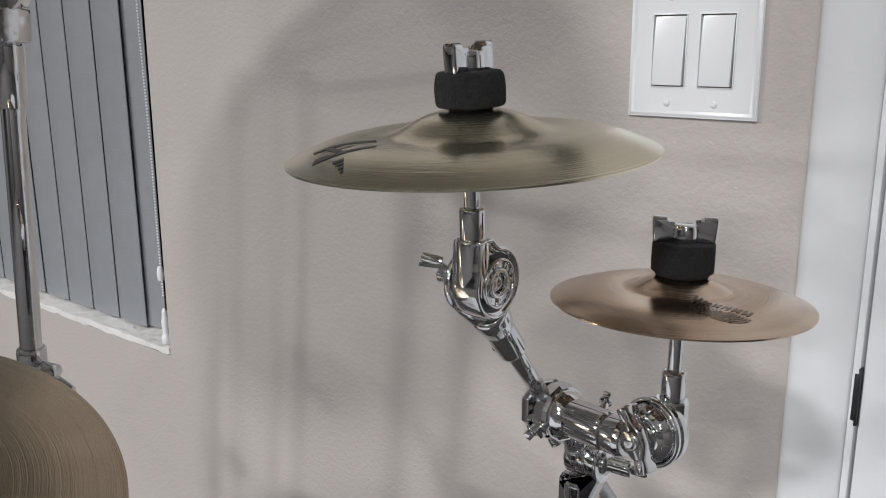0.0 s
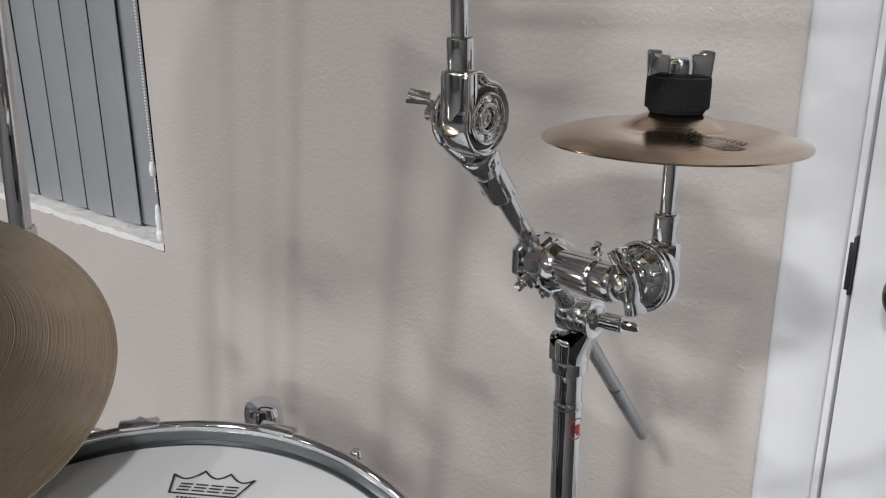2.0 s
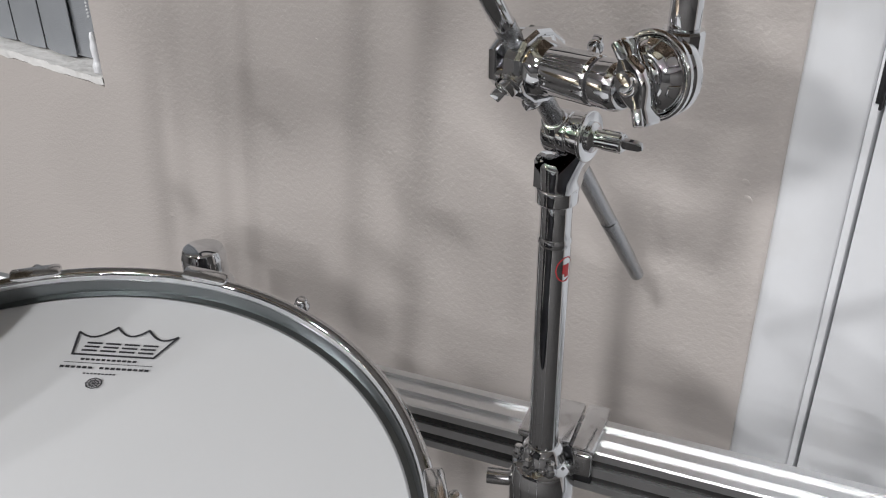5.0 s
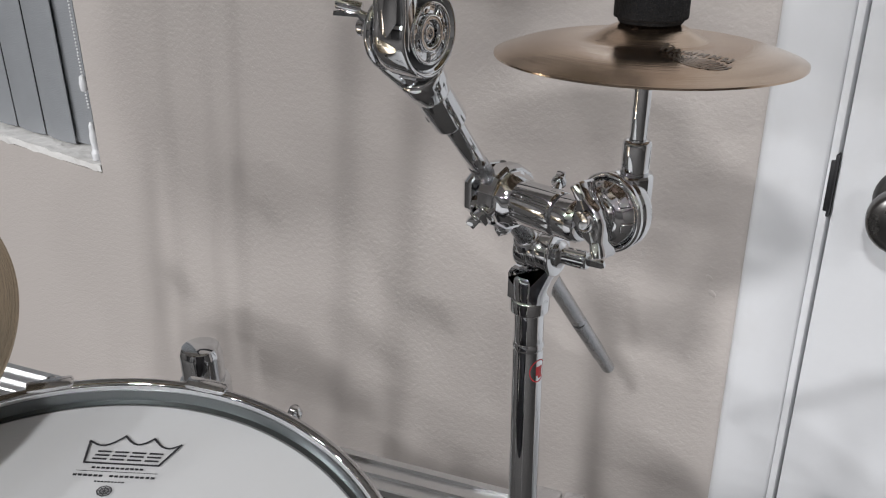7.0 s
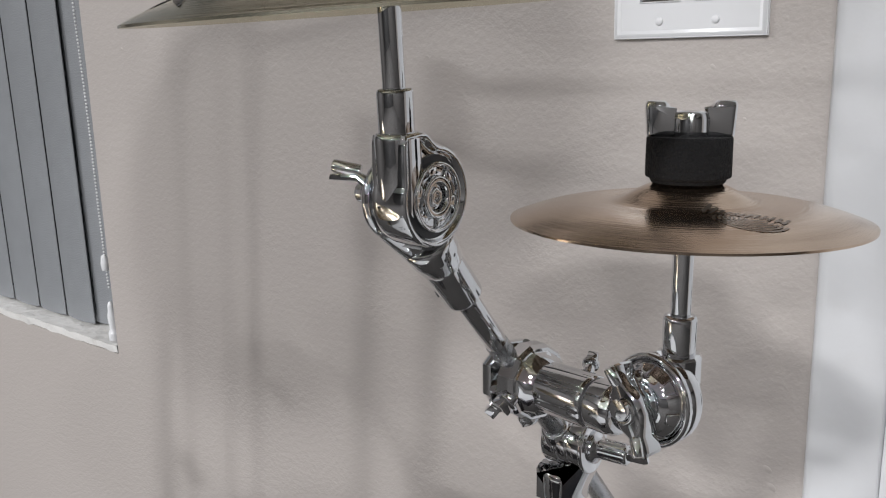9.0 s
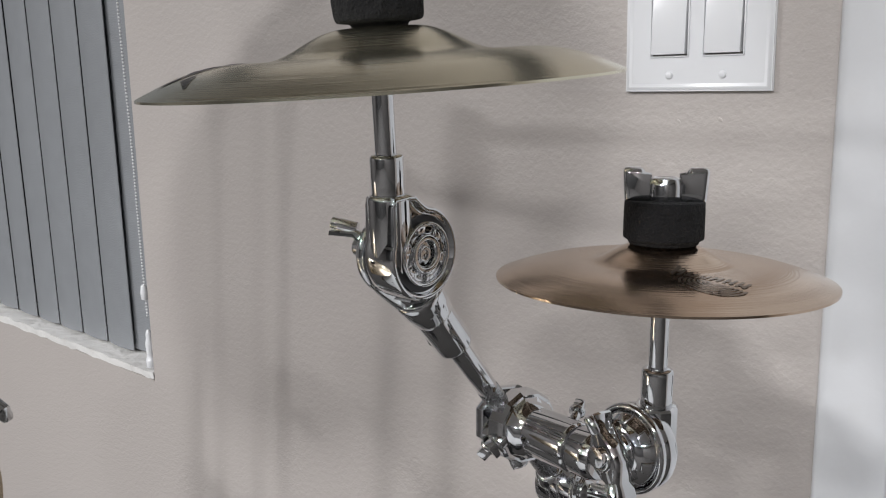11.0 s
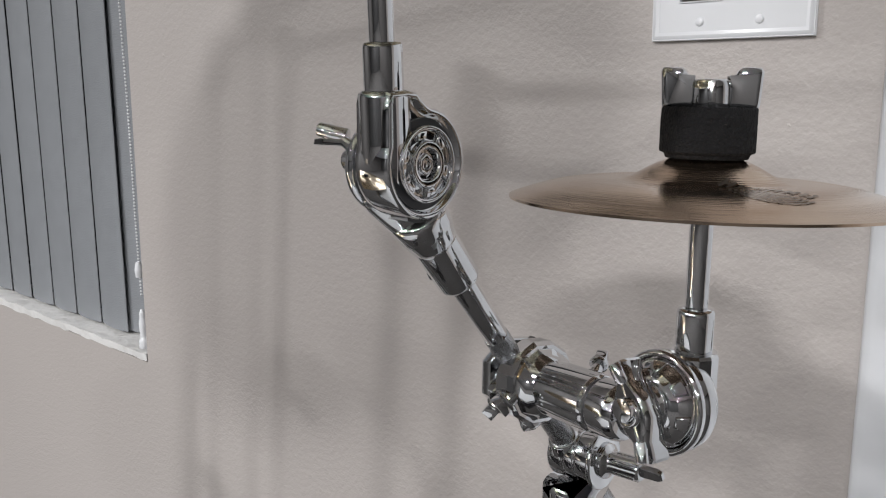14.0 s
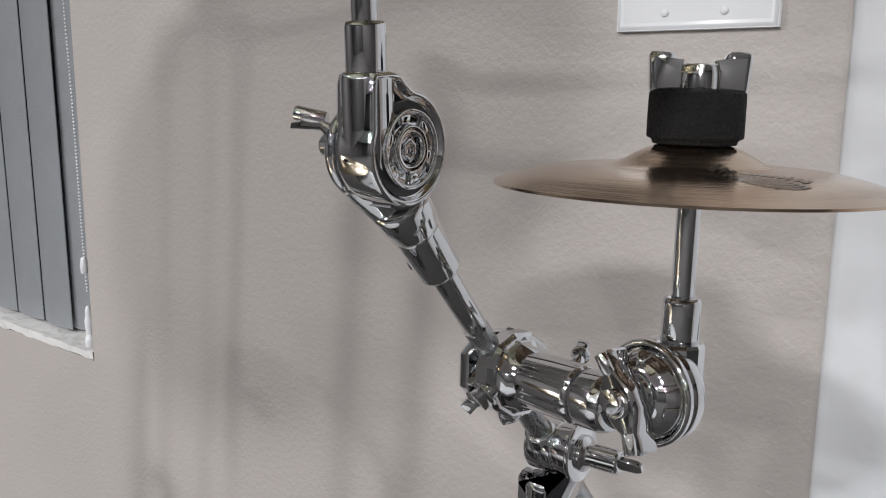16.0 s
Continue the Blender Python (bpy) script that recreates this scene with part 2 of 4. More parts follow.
X0, X1, Y0, H = -4.0, 3.2, -6.0, 2.46
bm = B()
box(bm, (X0, WY, 0), (WIN_L, WY + 0.12, H))
box(bm, (WIN_L, WY, 0), (GAP - 0.02, WY + 0.12, WIN_B - 0.012))
box(bm, (WIN_L, WY, WIN_T), (WIN_R, WY + 0.12, H))
WIN_LEAN = 0.020
box(bm, (WIN_R, WY, WIN_B - 0.012), (GAP - 0.02, WY + 0.12, H))
bm.verts.ensure_lookup_table()
for v in bm.verts[-8:]:
    if v.co.x < WIN_R + 1e-6:
        v.co.x += WIN_LEAN * (v.co.z - 0.77)
box(bm, (GAP - 0.02, WY, 2.06), (0.80, WY + 0.12, H))
box(bm, (0.80, WY, 0), (X1, WY + 0.12, H))
wall_n = structure("wall_north", bm, M_WALL, "unseen side wall, darkened for the chrome reflections with orange-peel texture")
rng = random.Random(11)
for bx, bz, br in ((-0.147, 0.853, 0.0045), (-0.143, 0.838, 0.0050), (-0.243, 1.178, 0.0022), (-0.207, 1.180, 0.0026), (-1.02, 1.21, 0.0030), (-0.18, 1.14, 0.0018), (-0.30, 0.93, 0.0022), (-0.66, 0.90, 0.0020), (-0.95, 0.66, 0.0022), (-0.235, 1.09, 0.0018)):
    bm = bmesh.new()
    bmesh.ops.create_uvsphere(bm, u_segments=12, v_segments=8, radius=br, matrix=Matrix.Translation((bx, WY, bz)) @ pose(0, 0, 0, 0, rng.uniform(20, 50), 0) @ Matrix.Diagonal((0.95, 0.16, 0.55, 1)))
    part("paint_bump", bm, M_WALL, wall_n)
# unseen walls close the room; their darkness is added for the reflections
structure("wall_west", box(B(), (X0 - 0.12, Y0, 0), (X0, WY, H)), M_REAR, "unseen side wall, darkened for the chrome reflections")
structure("wall_east", box(B(), (X1, Y0, 0), (X1 + 0.12, WY, H)), M_REAR, "unseen side wall, darkened for the chrome reflections")
structure("wall_south", box(B(), (X0, Y0 - 0.12, 0), (X1, Y0, H)), M_DARK_WALL, "unseen rear wall, darkened for the chrome reflections")
structure("floor", box(B(), (X0 - 0.12, Y0 - 0.12, -0.1), (X1 + 0.12, WY + 0.12, 0)), M_FLOOR, "dark carpet floor")
structure("ceiling", box(B(), (X0 - 0.12, Y0 - 0.12, H), (X1 + 0.12, WY + 0.12, H + 0.1)), M_CEIL, "white ceiling")

# door with casing
casing = tagged(new("door_trim"), "white painted door casing with chips and brush marks", "", "", "structure")
bm = B()
prism(bm, [(CAS, 0), (GAP - 0.008, 0), (GAP - 0.008, 0.010), (GAP - 0.010, 0.0125), (CAS + 0.010, 0.0135), (CAS + 0.003, 0.0120), (CAS, 0.008)], 2.13, pose(0, WY, 0) @ Matrix(((1, 0, 0, 0), (0, -1, 0, 0), (0, 0, 1, 0), (0, 0, 0, 1))))
part("side_casing", bm, M_WHITE, casing, "", True, 50)
bm = B()
box(bm, (CAS, WY - 0.018, 2.131), (0.88, WY, 2.20), bevel=0.003)
part("head_casing", bm, M_WHITE, casing)
bm = B()
box(bm, (0.806, WY - 0.018, 0), (0.87, WY, 2.13), bevel=0.003)
part("side_casing", bm, M_WHITE, casing)
bm = B()
box(bm, (GAP - 0.0075, WY - 0.010, 0), (GAP - 0.0012, WY + 0.1, 2.058), bevel=0.0012)
part("jamb", bm, M_WHITE, casing)
bm = B()
box(bm, (GAP - 0.0022, WY - 0.0115, 0.941), (GAP + 0.0004, WY - 0.004, 0.995), bevel=0.0008)
box(bm, (GAP - 0.0050, WY - 0.0122, 0.946), (GAP - 0.0010, WY - 0.0102, 0.990), bevel=0.0008)
part("strike_plate", bm, M_BLACK, casing, "blackened metal strike plate")

door = tagged(new("door_1"), "closed white painted door with a dark metal knob", "door", "", "structure")
bm = B()
box(bm, (GAP + 0.0012, WY - 0.008, 0.008), (0.798, WY + 0.032, 2.055), bevel=0.002)
part("slab", bm, M_WHITE, door)
KM = axes((0.006, WY - 0.0085, 0.967), (0, -1, 0))
rosette = part("rosette", lathe(B(), [(0, 0), (0.030, 0), (0.0305, 0.004), (0.026, 0.009), (0.013, 0.011), (0, 0.011)], KM, 40, 0.001), M_KNOB, door)
part("knob", lathe(B(), [(0, 0.012), (0.011, 0.012), (0.011, 0.026), (0.022, 0.034), (0.0265, 0.046), (0.024, 0.056), (0.015, 0.060), (0, 0.061)], KM, 40, 0.003), M_KNOB, rosette, "dark nickel door knob")
# unseen black block closes the doorway and paints the dark beyond it
bm = B()
box(bm, (GAP + 0.06, WY + 0.034, 0), (0.7, WY + 0.118, 2.0))
structure("door_backing", bm, M_BLACK, "unseen black block for the dark space behind the door")

# ---- window with vertical blinds ----
window = tagged(new("window_1"), "window with a rough white painted sill and dark glass", "window", "", "structure")
bm = B()
n_s = 60
rng = random.Random(5)
front, back, low = [], [], []
for i in range(n_s + 1):
    x = WIN_L + (WIN_R - WIN_L) * i / n_s
    front.append(Vector((x, WY - 0.0015 - 0.002 * rng.random(), WIN_B - 0.001 + 0.004 * rng.random())))
    low.append(Vector((x, WY - 0.0012, WIN_B - 0.014 + 0.005 * rng.random())))
    back.append(Vector((x, WY + 0.115, WIN_B + 0.001)))
grid = [[bm.verts.new(p) for p in row] for row in (low, front, back)]
for r0, r1 in zip(grid, grid[1:]):
    for i in range(n_s):
        bm.faces.new((r0[i], r0[i + 1], r1[i + 1], r1[i]))
base = [[bm.verts.new((p.x, WY + 0.115, WIN_B - 0.0115)) for p in low]]
for i in range(n_s):
    bm.faces.new((grid[0][i], base[0][i], base[0][i + 1], grid[0][i + 1]))
    bm.faces.new((grid[2][i], grid[2][i + 1], base[0][i + 1], base[0][i]))
part("window_sill", bm, M_SILL, window, "uneven white painted sill", True, 60)
part("pane", box(B(), (WIN_L, WY + 0.10, WIN_B), (WIN_R, WY + 0.106, WIN_T)), M_GLASS_DARK, window, "dark glass at night")
bm = B()
for lo, hi in (((WIN_R - 0.05, WY + 0.085, WIN_B + 0.002), (WIN_R, WY + 0.098, WIN_T)), ((WIN_L, WY + 0.085, WIN_B + 0.002), (WIN_L + 0.05, WY + 0.098, WIN_T)), ((WIN_L + 0.05, WY + 0.085, WIN_B + 0.002), (WIN_R - 0.05, WY + 0.098, WIN_B + 0.04))):
    box(bm, lo, hi, bevel=0.002)
part("window_frame", bm, M_BLACK, window)

blind = thing("vertical_blind", (WIN_R - 0.3, WY + 0.04, WIN_T - 0.05), "closed grey vinyl vertical blind hanging in the window", "blind")
part("head_rail", box(B(), (WIN_L + 0.01, WY + 0.015, WIN_T - 0.045), (WIN_R - 0.005, WY + 0.06, WIN_T - 0.002), bevel=0.002), M_PLATE, blind)
PITCH, SW = 0.0905, 0.0894


def slat_mesh(width):
    bm = B()
    k = 8
    zs = [WIN_B + 0.006 + (WIN_T - 0.05 - WIN_B - 0.006) * i / 3 for i in range(4)]
    rows = []
    for side in (0, 1):
        for z in zs:
            rows.append([bm.verts.new((width * (j / k - 0.5), -0.006 * (1 - (2 * j / k - 1) ** 2) + 0.0012 * side, z)) for j in range(k + 1)])
    for a, b in ((0, 1), (1, 2), (2, 3)):
        for j in range(k):
            bm.faces.new((rows[a][j], rows[a][j + 1], rows[b][j + 1], rows[b][j]))
            bm.faces.new((rows[a + 4][j], rows[b + 4][j], rows[b + 4][j + 1], rows[a + 4][j + 1]))
    for a, b in ((0, 1), (1, 2), (2, 3)):
        for j in (0, k):
            bm.faces.new((rows[a][j], rows[b][j], rows[b + 4][j], rows[a + 4][j]))
    for a in (0, 3):
        for j in range(k):
            bm.faces.new((rows[a][j], rows[a][j + 1], rows[a + 4][j + 1], rows[a + 4][j]))
    return mesh_from(bm, "slat", M_SLAT)


slat_me = slat_mesh(SW)
for i in range(11):
    ob = new("slat", slat_me)
    ob.parent = blind
    ob.matrix_parent_inverse = blind.matrix_basis.inverted()
    x = -1.294 - PITCH * i
    ob.matrix_basis = pose(x, WY + 0.036, 0, 0, 0.5, -1.6 + rng.uniform(-1.2, 0.8))
ob = new("slat", slat_me)
ob.parent = blind
ob.matrix_parent_inverse = blind.matrix_basis.inverted()
ob.matrix_basis = pose(-1.261, WY + 0.048, 0, 0, 0.95, 1)

cord = thing("blind_cord", (WIN_R - 0.012, WY + 0.004, WIN_T), "white bead chain and cord with plastic weights beside the blind", "blind cord")
bm = B()
CX, CY = WIN_R - 0.012, WY + 0.004
for i in range(230):
    z = 0.86 + 0.005 * i
    bmesh.ops.create_uvsphere(bm, u_segments=6, v_segments=4, radius=0.0019, matrix=Matrix.Translation((CX - 0.001 * math.sin(i * 0.09), CY, z)))
part("bead_chain", bm, M_PLATE, cord)
part("cord", rod(B(), (CX - 0.006, CY + 0.004, 1.38), (CX - 0.012, CY + 0.006, 2.0), 0.001, None, 8), M_PLATE, cord)
for x, y, z in ((CX - 0.002, CY, 0.775), (CX - 0.008, CY + 0.004, 1.358)):
    part("weight", lathe(B(), [(0, 0), (0.0075, 0), (0.0078, 0.012), (0.005, 0.018), (0.0062, 0.034), (0.0062, 0.040), (0.0045, 0.048), (0.0045, 0.056), (0.002, 0.062), (0, 0.062)], pose(x, y, z), 16, 0.0015), M_PLATE, cord, "white plastic weight")
bm = B()
lathe(bm, [(0, 0), (0.005, 0.001), (0.006, 0.012), (0.004, 0.024), (0, 0.026)], pose(CX - 0.003, CY, 0.885), 12, 0.001)
part("connector", bm, M_PLATE, cord)

# ---- switch plate ----
PX0, PX1, PZ0, PZ1 = -0.2900, -0.1650, 1.2030, 1.3255
PCX, PCZ = (PX0 + PX1) / 2, (PZ0 + PZ1) / 2
plate = thing("light_switch", (PCX, WY, PCZ), "white double rocker light switch on the beige wall", "light switch")
PM = axes((PCX, WY, PCZ), (0, -1, 0), (1, 0, 0))
w, h = (PX1 - PX0) / 2, (PZ1 - PZ0) / 2
bm = B()
holes = [-0.0230, 0.0230]
xs = [-w, holes[0] - 0.0172, holes[0] + 0.0172, holes[1] - 0.0172, holes[1] + 0.0172, w]
for i in range(5):
    if i in (1, 3):
        box(bm, (xs[i], -h, 0), (xs[i + 1], -0.0338, 0.0050), PM)
        box(bm, (xs[i], 0.0338, 0), (xs[i + 1], h, 0.0050), PM)
    else:
        box(bm, (xs[i], -h, 0), (xs[i + 1], h, 0.0050), PM)
bmesh.ops.remove_doubles(bm, verts=bm.verts, dist=1e-5)
part("cover_plate", bm, M_PLATE, plate, "", True, 30)
bm = B()
loops = []
for ins, z in ((0.0, -0.0002), (-0.0005, 0.003), (0.0012, 0.0056), (0.0035, 0.0064), (0.006, 0.0052)):
    loops.append([bm.verts.new(PM @ Vector((sx * (w - ins), sy * (h - ins), z))) for sx, sy in ((-1, -1), (1, -1), (1, 1), (-1, 1))])
for a, b in zip(loops, loops[1:]):
    for i in range(4):
        bm.faces.new((a[i], a[(i + 1) % 4], b[(i + 1) % 4], b[i]))
part("plate_rim", bm, M_PLATE, plate)
for hx in holes:
    bm = B()
    loops = []
    for dx, dy, z in ((0.0172, 0.0338, 0.005), (0.0172, 0.0338, 0.0062), (0.0163, 0.0329, 0.0066), (0.0160, 0.0326, 0.0030)):
        loops.append([bm.verts.new(PM @ Vector((hx + sx * dx, sy * dy, z))) for sx, sy in ((-1, -1), (1, -1), (1, 1), (-1, 1))])
    for a, b in zip(loops, loops[1:]):
        for i in range(4):
            bm.faces.new((a[i], a[(i + 1) % 4], b[(i + 1) % 4], b[i]))
    sframe = part("switch_frame", bm, M_PLATE, plate)
    bm = B()
    prism(bm, [(-0.0315, 0.0015), (-0.0315, 0.0088), (-0.029, 0.0094), (0.0, 0.0074), (0.029, 0.0052), (0.0315, 0.0046), (0.0315, 0.0015)], 0.0296,
          PM @ Matrix.Translation((hx - 0.0148, 0, 0)) @ Matrix(((0, 0, 1, 0), (1, 0, 0, 0), (0, 1, 0, 0), (0, 0, 0, 1))), 0.0006)
    part("rocker", bm, M_PLATE, sframe)
    for sy in (-1, 1):
        bm = B()
        lathe(bm, [(0, 0.0051), (0.0033, 0.0051), (0.0030, 0.0062), (0.0016, 0.0069), (0, 0.0071)], PM @ Matrix.Translation((hx, sy * 0.0484, 0)), 16, 0.0003)
        part("screw", bm, M_PLATE, plate)

# ---- large black round frame high on the wall ----
disc = thing("round_wall_frame", (-0.632, WY, 1.786), "large round black frame with a raised rim hung on the wall", "wall frame")
DM = axes((-0.632, WY - 0.001, 1.786), (0, -1, 0))
part("rim", lathe(B(), [(0.43, 0.0), (0.447, 0.004), (0.450, 0.018), (0.443, 0.028), (0.436, 0.028), (0.432, 0.021), (0.385, 0.023), (0.380, 0.012), (0.380, 0.0)], DM, 128, 0.002), M_RUBBER, disc)
part("face", lathe(B(), [(0, 0.008), (0.381, 0.008), (0.381, 0.002), (0, 0.002)], DM, 96, 0), M_WALL, disc, "plain pale face")

# ---- cymbals, felts, nuts ----
BOW = 0.36


def cymbal_z(x, r, rise, bell_r, bell_h):
    """Height over the rim at the radius x: a bell that flares softly into the bow."""
    if x > bell_r:
        u = (x - bell_r) / (r - bell_r)
        return rise * (1 - u) + BOW * rise * math.sin(u * math.pi)
    u = min(1.0, max(0.0, (x / bell_r - 0.26) / 0.74))
    return rise + bell_h * (0.5 + 0.5 * math.cos(math.pi * u ** 1.15))


def cymbal_profile(r, rise, bell_r, bell_h, edge=0.0006, hole=0.0055):
    """Upper skin from the hole to the rim, then back along the lower skin; z is 0 at the rim."""
    top = []
    for i in range(19):
        x = hole + (bell_r - hole) * i / 18
        top.append((x, cymbal_z(x, r, rise, bell_r, bell_h)))
    for i in range(1, 15):
        x = bell_r + (r - bell_r) * i / 14
        top.append((x, cymbal_z(x, r, rise, bell_r, bell_h)))
    low = [(x, z - 0.0010) for x, z in reversed(top)]
    return top + low


def cymbal(name, c, n, r, rise, bell_r, bell_h, material, label):
    """A cymbal whose rim circle has its centre at c and its axis along n."""
    m = axes(c, n, (1, 0, 0))
    bm = B()
    lathe(bm, cymbal_profile(r, rise, bell_r, bell_h), Matrix.Identity(4), 128, 0)
    body = part(name, bm, material, None, "", True, 50)
    body.matrix_basis = m
    tagged(body, label, "cymbal")
    return body, m


def on_cymbal(x, y, r, rise, bell_r, bell_h):
    """The height of the cymbal's upper face over the place (x, y)."""
    return cymbal_z(math.hypot(x, y), r, rise, bell_r, bell_h)


def mark(name, polys, owner, height, material, label=""):
    """Printed shapes that lie just over a curved face of the owner."""
    bm = B()
    for poly in polys:
        (x0, y0), (x1, y1), (x2, y2), (x3, y3) = poly
        k = 6
        top = []
        for i in range(k + 1):
            row = []
            for j in (0, 0.5, 1):
                u = i / k
                ax, ay = x0 + (x1 - x0) * u, y0 + (y1 - y0) * u
                bx, by = x3 + (x2 - x3) * u, y3 + (y2 - y3) * u
                x, y = ax + (bx - ax) * j, ay + (by - ay) * j
                row.append(bm.verts.new((x, y, height(x, y) + 0.00025)))
            top.append(row)
        for p, q in zip(top, top[1:]):
            for j in (0, 1):
                bm.faces.new((p[j], q[j], q[j + 1], p[j + 1]))
    ob = new(name, mesh_from(bm, name, material))
    ob.parent = owner
    if label:
        ob["label"] = label
    return ob


def wing_nut(o, n, turn, label):
    m = axes(o, n, (1, 0, 0)) @ pose(0, 0, 0, 0, 0, turn)
    t = thing("wing_nut", o, label, "wing nut", "wing nuts on the cymbals", m)
    hub = part("hub", lathe(B(), [(0, 0), (0.0082, 0), (0.0080, 0.0080), (0.0074, 0.0108), (0.0060, 0.0114), (0.0046, 0.0112), (0.0044, 0.0098), (0, 0.0098)], m, 32, 0.0007), M_CHROME, t)
    bm = B()
    box(bm, (-0.0013, -0.0086, 0.0005), (0.0013, -0.0070, 0.0108), m, 0.0005, 2)
    part("seam", bm, M_CHROME_WORN, hub)
    for s in (-1, 1):
        bm = B()
        outline = [(0.0050, 0.0), (0.0165, -0.0006), (0.0182, 0.0012), (0.0190, 0.0142), (0.0180, 0.0158), (0.0110, 0.0158), (0.0096, 0.0146), (0.0080, 0.0106), (0.0050, 0.0098)]
        prism(bm, [(s * x, y) for x, y in outline], 0.0086, m @ Matrix(((1, 0, 0, 0), (0, 0, -1, 0.0043), (0, 1, 0, 0), (0, 0, 0, 1))), 0.0024, 4)
        part("wing", bm, M_CHROME, t)
    return t


def felt(name, o, n, r, h, label, soft, crisp=False):
    m = axes(o, n, (1, 0, 0))
    rr = random.Random(int(r * 1e5))
    ph = [rr.uniform(0, 6.28) for _ in range(6)]
    def wob(a, z):
        return 1 + soft * (0.5 * math.sin(3 * a + ph[0] + 90 * z) + 0.4 * math.sin(7 * a + ph[1] - 200 * z) + 0.35 * math.sin(17 * a + ph[2]) + 0.3 * math.sin(29 * a + ph[3] + 500 * z))
    prof = [(0.0045, 0), (r * 0.62, 0), (r * 0.66, h * 0.08), (r * 0.96, h * 0.11), (r, h * 0.22), (r * 1.01, h * 0.52), (r, h * 0.72), (r * 0.96, h * 0.93), (r * 0.86, h), (0.0045, h)]
    if crisp:
        prof = [(0.0045, 0), (r * 0.86, 0), (r * 0.90, h * 0.10), (r, h * 0.13), (r, h * 0.60), (r * 0.99, h * 0.64), (r, h * 0.68), (r * 0.99, h), (0.0045, h)]
    bm = lathe(B(), prof, Matrix.Identity(4), 72, 0.0006 if crisp else 0.0012, wob)
    ob = part(name, bm, M_FELT, None, "", True, 60)
    ob.matrix_basis = m
    return tagged(ob, label, "felt washer", "felts on the cymbals")


UP_C, UP_N, UP_R = (-0.1790, 0.3897, 1.2185), Vector((-0.013, -0.046, 0.9988)).normalized(), 0.1016
LO_C, LO_N, LO_R = (-0.0940, 0.4808, 1.1270), Vector((-0.001, 0.040, 0.9990)).normalized(), 0.0762
up, UPM = cymbal("splash_cymbal", UP_C, UP_N, UP_R, 0.0112, 0.050, 0.0116, M_CYM_UP, "pale gold bronze splash cymbal with worn dark print")
lo, LOM = cymbal("splash_cymbal", LO_C, LO_N, LO_R, 0.0072, 0.034, 0.0088, M_CYM_LOW, "coppery bronze small splash cymbal with faded dark print")


def polar(cx, cy, ang):
    c, s = math.cos(radians(ang)), math.sin(radians(ang))
    return lambda x, y: (cx + c * x - s * y, cy + s * x + c * y)


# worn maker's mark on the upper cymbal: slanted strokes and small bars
hu = lambda x, y: on_cymbal(x, y, UP_R, 0.0112, 0.050, 0.0116)
P = polar(-0.032, -0.066, 222)
strokes = [((-0.016, 0.010), (0.016, 0.012), (0.015, 0.007), (-0.017, 0.006)), ((0.010, 0.007), (0.016, 0.007), (-0.008, -0.008), (-0.015, -0.008)),
           ((-0.017, -0.008), (0.016, -0.007), (0.017, -0.012), (-0.016, -0.013)), ((0.000, 0.006), (0.004, 0.006), (0.010, -0.007), (0.006, -0.007))]
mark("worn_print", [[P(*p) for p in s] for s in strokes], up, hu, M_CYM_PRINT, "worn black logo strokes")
bars = [((0.021 + 0.0045 * i, 0.012 - 0.001 * i), (0.0245 + 0.0045 * i, 0.012 - 0.001 * i), (0.0245 + 0.0045 * i, 0.008), (0.021 + 0.0045 * i, 0.008)) for i in range(4)]
mark("worn_print", [[P(y * 1.4 - 0.012, x - 0.002) for x, y in s] for s in bars], up, hu, M_CYM_PRINT)

# lower cymbal: a row of six letter-sized bars over a half disc of fine arcs
hl = lambda x, y: on_cymbal(x, y, LO_R, 0.0072, 0.034, 0.0088)
P = polar(0.0335, -0.0235, -3)
Q = [((-0.0165 + 0.0058 * i, 0.0040), (-0.0122 + 0.0058 * i, 0.0040), (-0.0122 + 0.0058 * i, -0.0032), (-0.0165 + 0.0058 * i, -0.0032)) for i in range(6)]
hollow = []
for i, ((ax, ay), (bx, _), (_, cy), _) in enumerate(Q):
    w2 = (bx - ax)
    hollow += [((ax, ay), (ax + w2 * 0.32, ay), (ax + w2 * 0.32, cy), (ax, cy)), ((bx - w2 * 0.32, ay), (bx, ay), (bx, cy), (bx - w2 * 0.32, cy))]
    yy = ay - 0.0022 - 0.001 * (i % 3)
    hollow.append(((ax + w2 * 0.32, yy), (bx - w2 * 0.32, yy), (bx - w2 * 0.32, yy - 0.0018), (ax + w2 * 0.32, yy - 0.0018)))
mark("faded_print", [[P(*p) for p in s] for s in hollow], lo, hl, M_CYM_FADED, "faded dark bars of lettering")
arcs = []
for k in range(7):
    r = 0.0022 + 0.0019 * k
    for i in range(10):
        a0, a1 = radians(180 + 18 * i), radians(198 + 18 * i)
        arcs.append([P(0.005 + rr * math.cos(a), -0.0055 + rr * math.sin(a) * 0.95) for rr, a in ((r, a0), (r, a1), (r + 0.0011, a1), (r + 0.0011, a0))])
mark("faded_print", arcs, lo, hl, M_CYM_FADED, "faded half disc of fine arcs")

UP_F = Vector(UP_C) + UP_N * 0.0228
LO_F = Vector(LO_C) + LO_N * 0.0158
felt("felt_washer", UP_F, UP_N, 0.0190, 0.0210, "fuzzy black felt washer on the upper cymbal", 0.022)
felt("felt_washer", LO_F, LO_N, 0.0181, 0.0197, "crisp black felt washer on the small cymbal", 0.004, True)
wing_nut(UP_F + UP_N * 0.0202, UP_N, 92, "chrome wing nut on a black felt")
wing_nut(LO_F + LO_N * 0.0190, LO_N, 30, "chrome wing nut on a black felt")

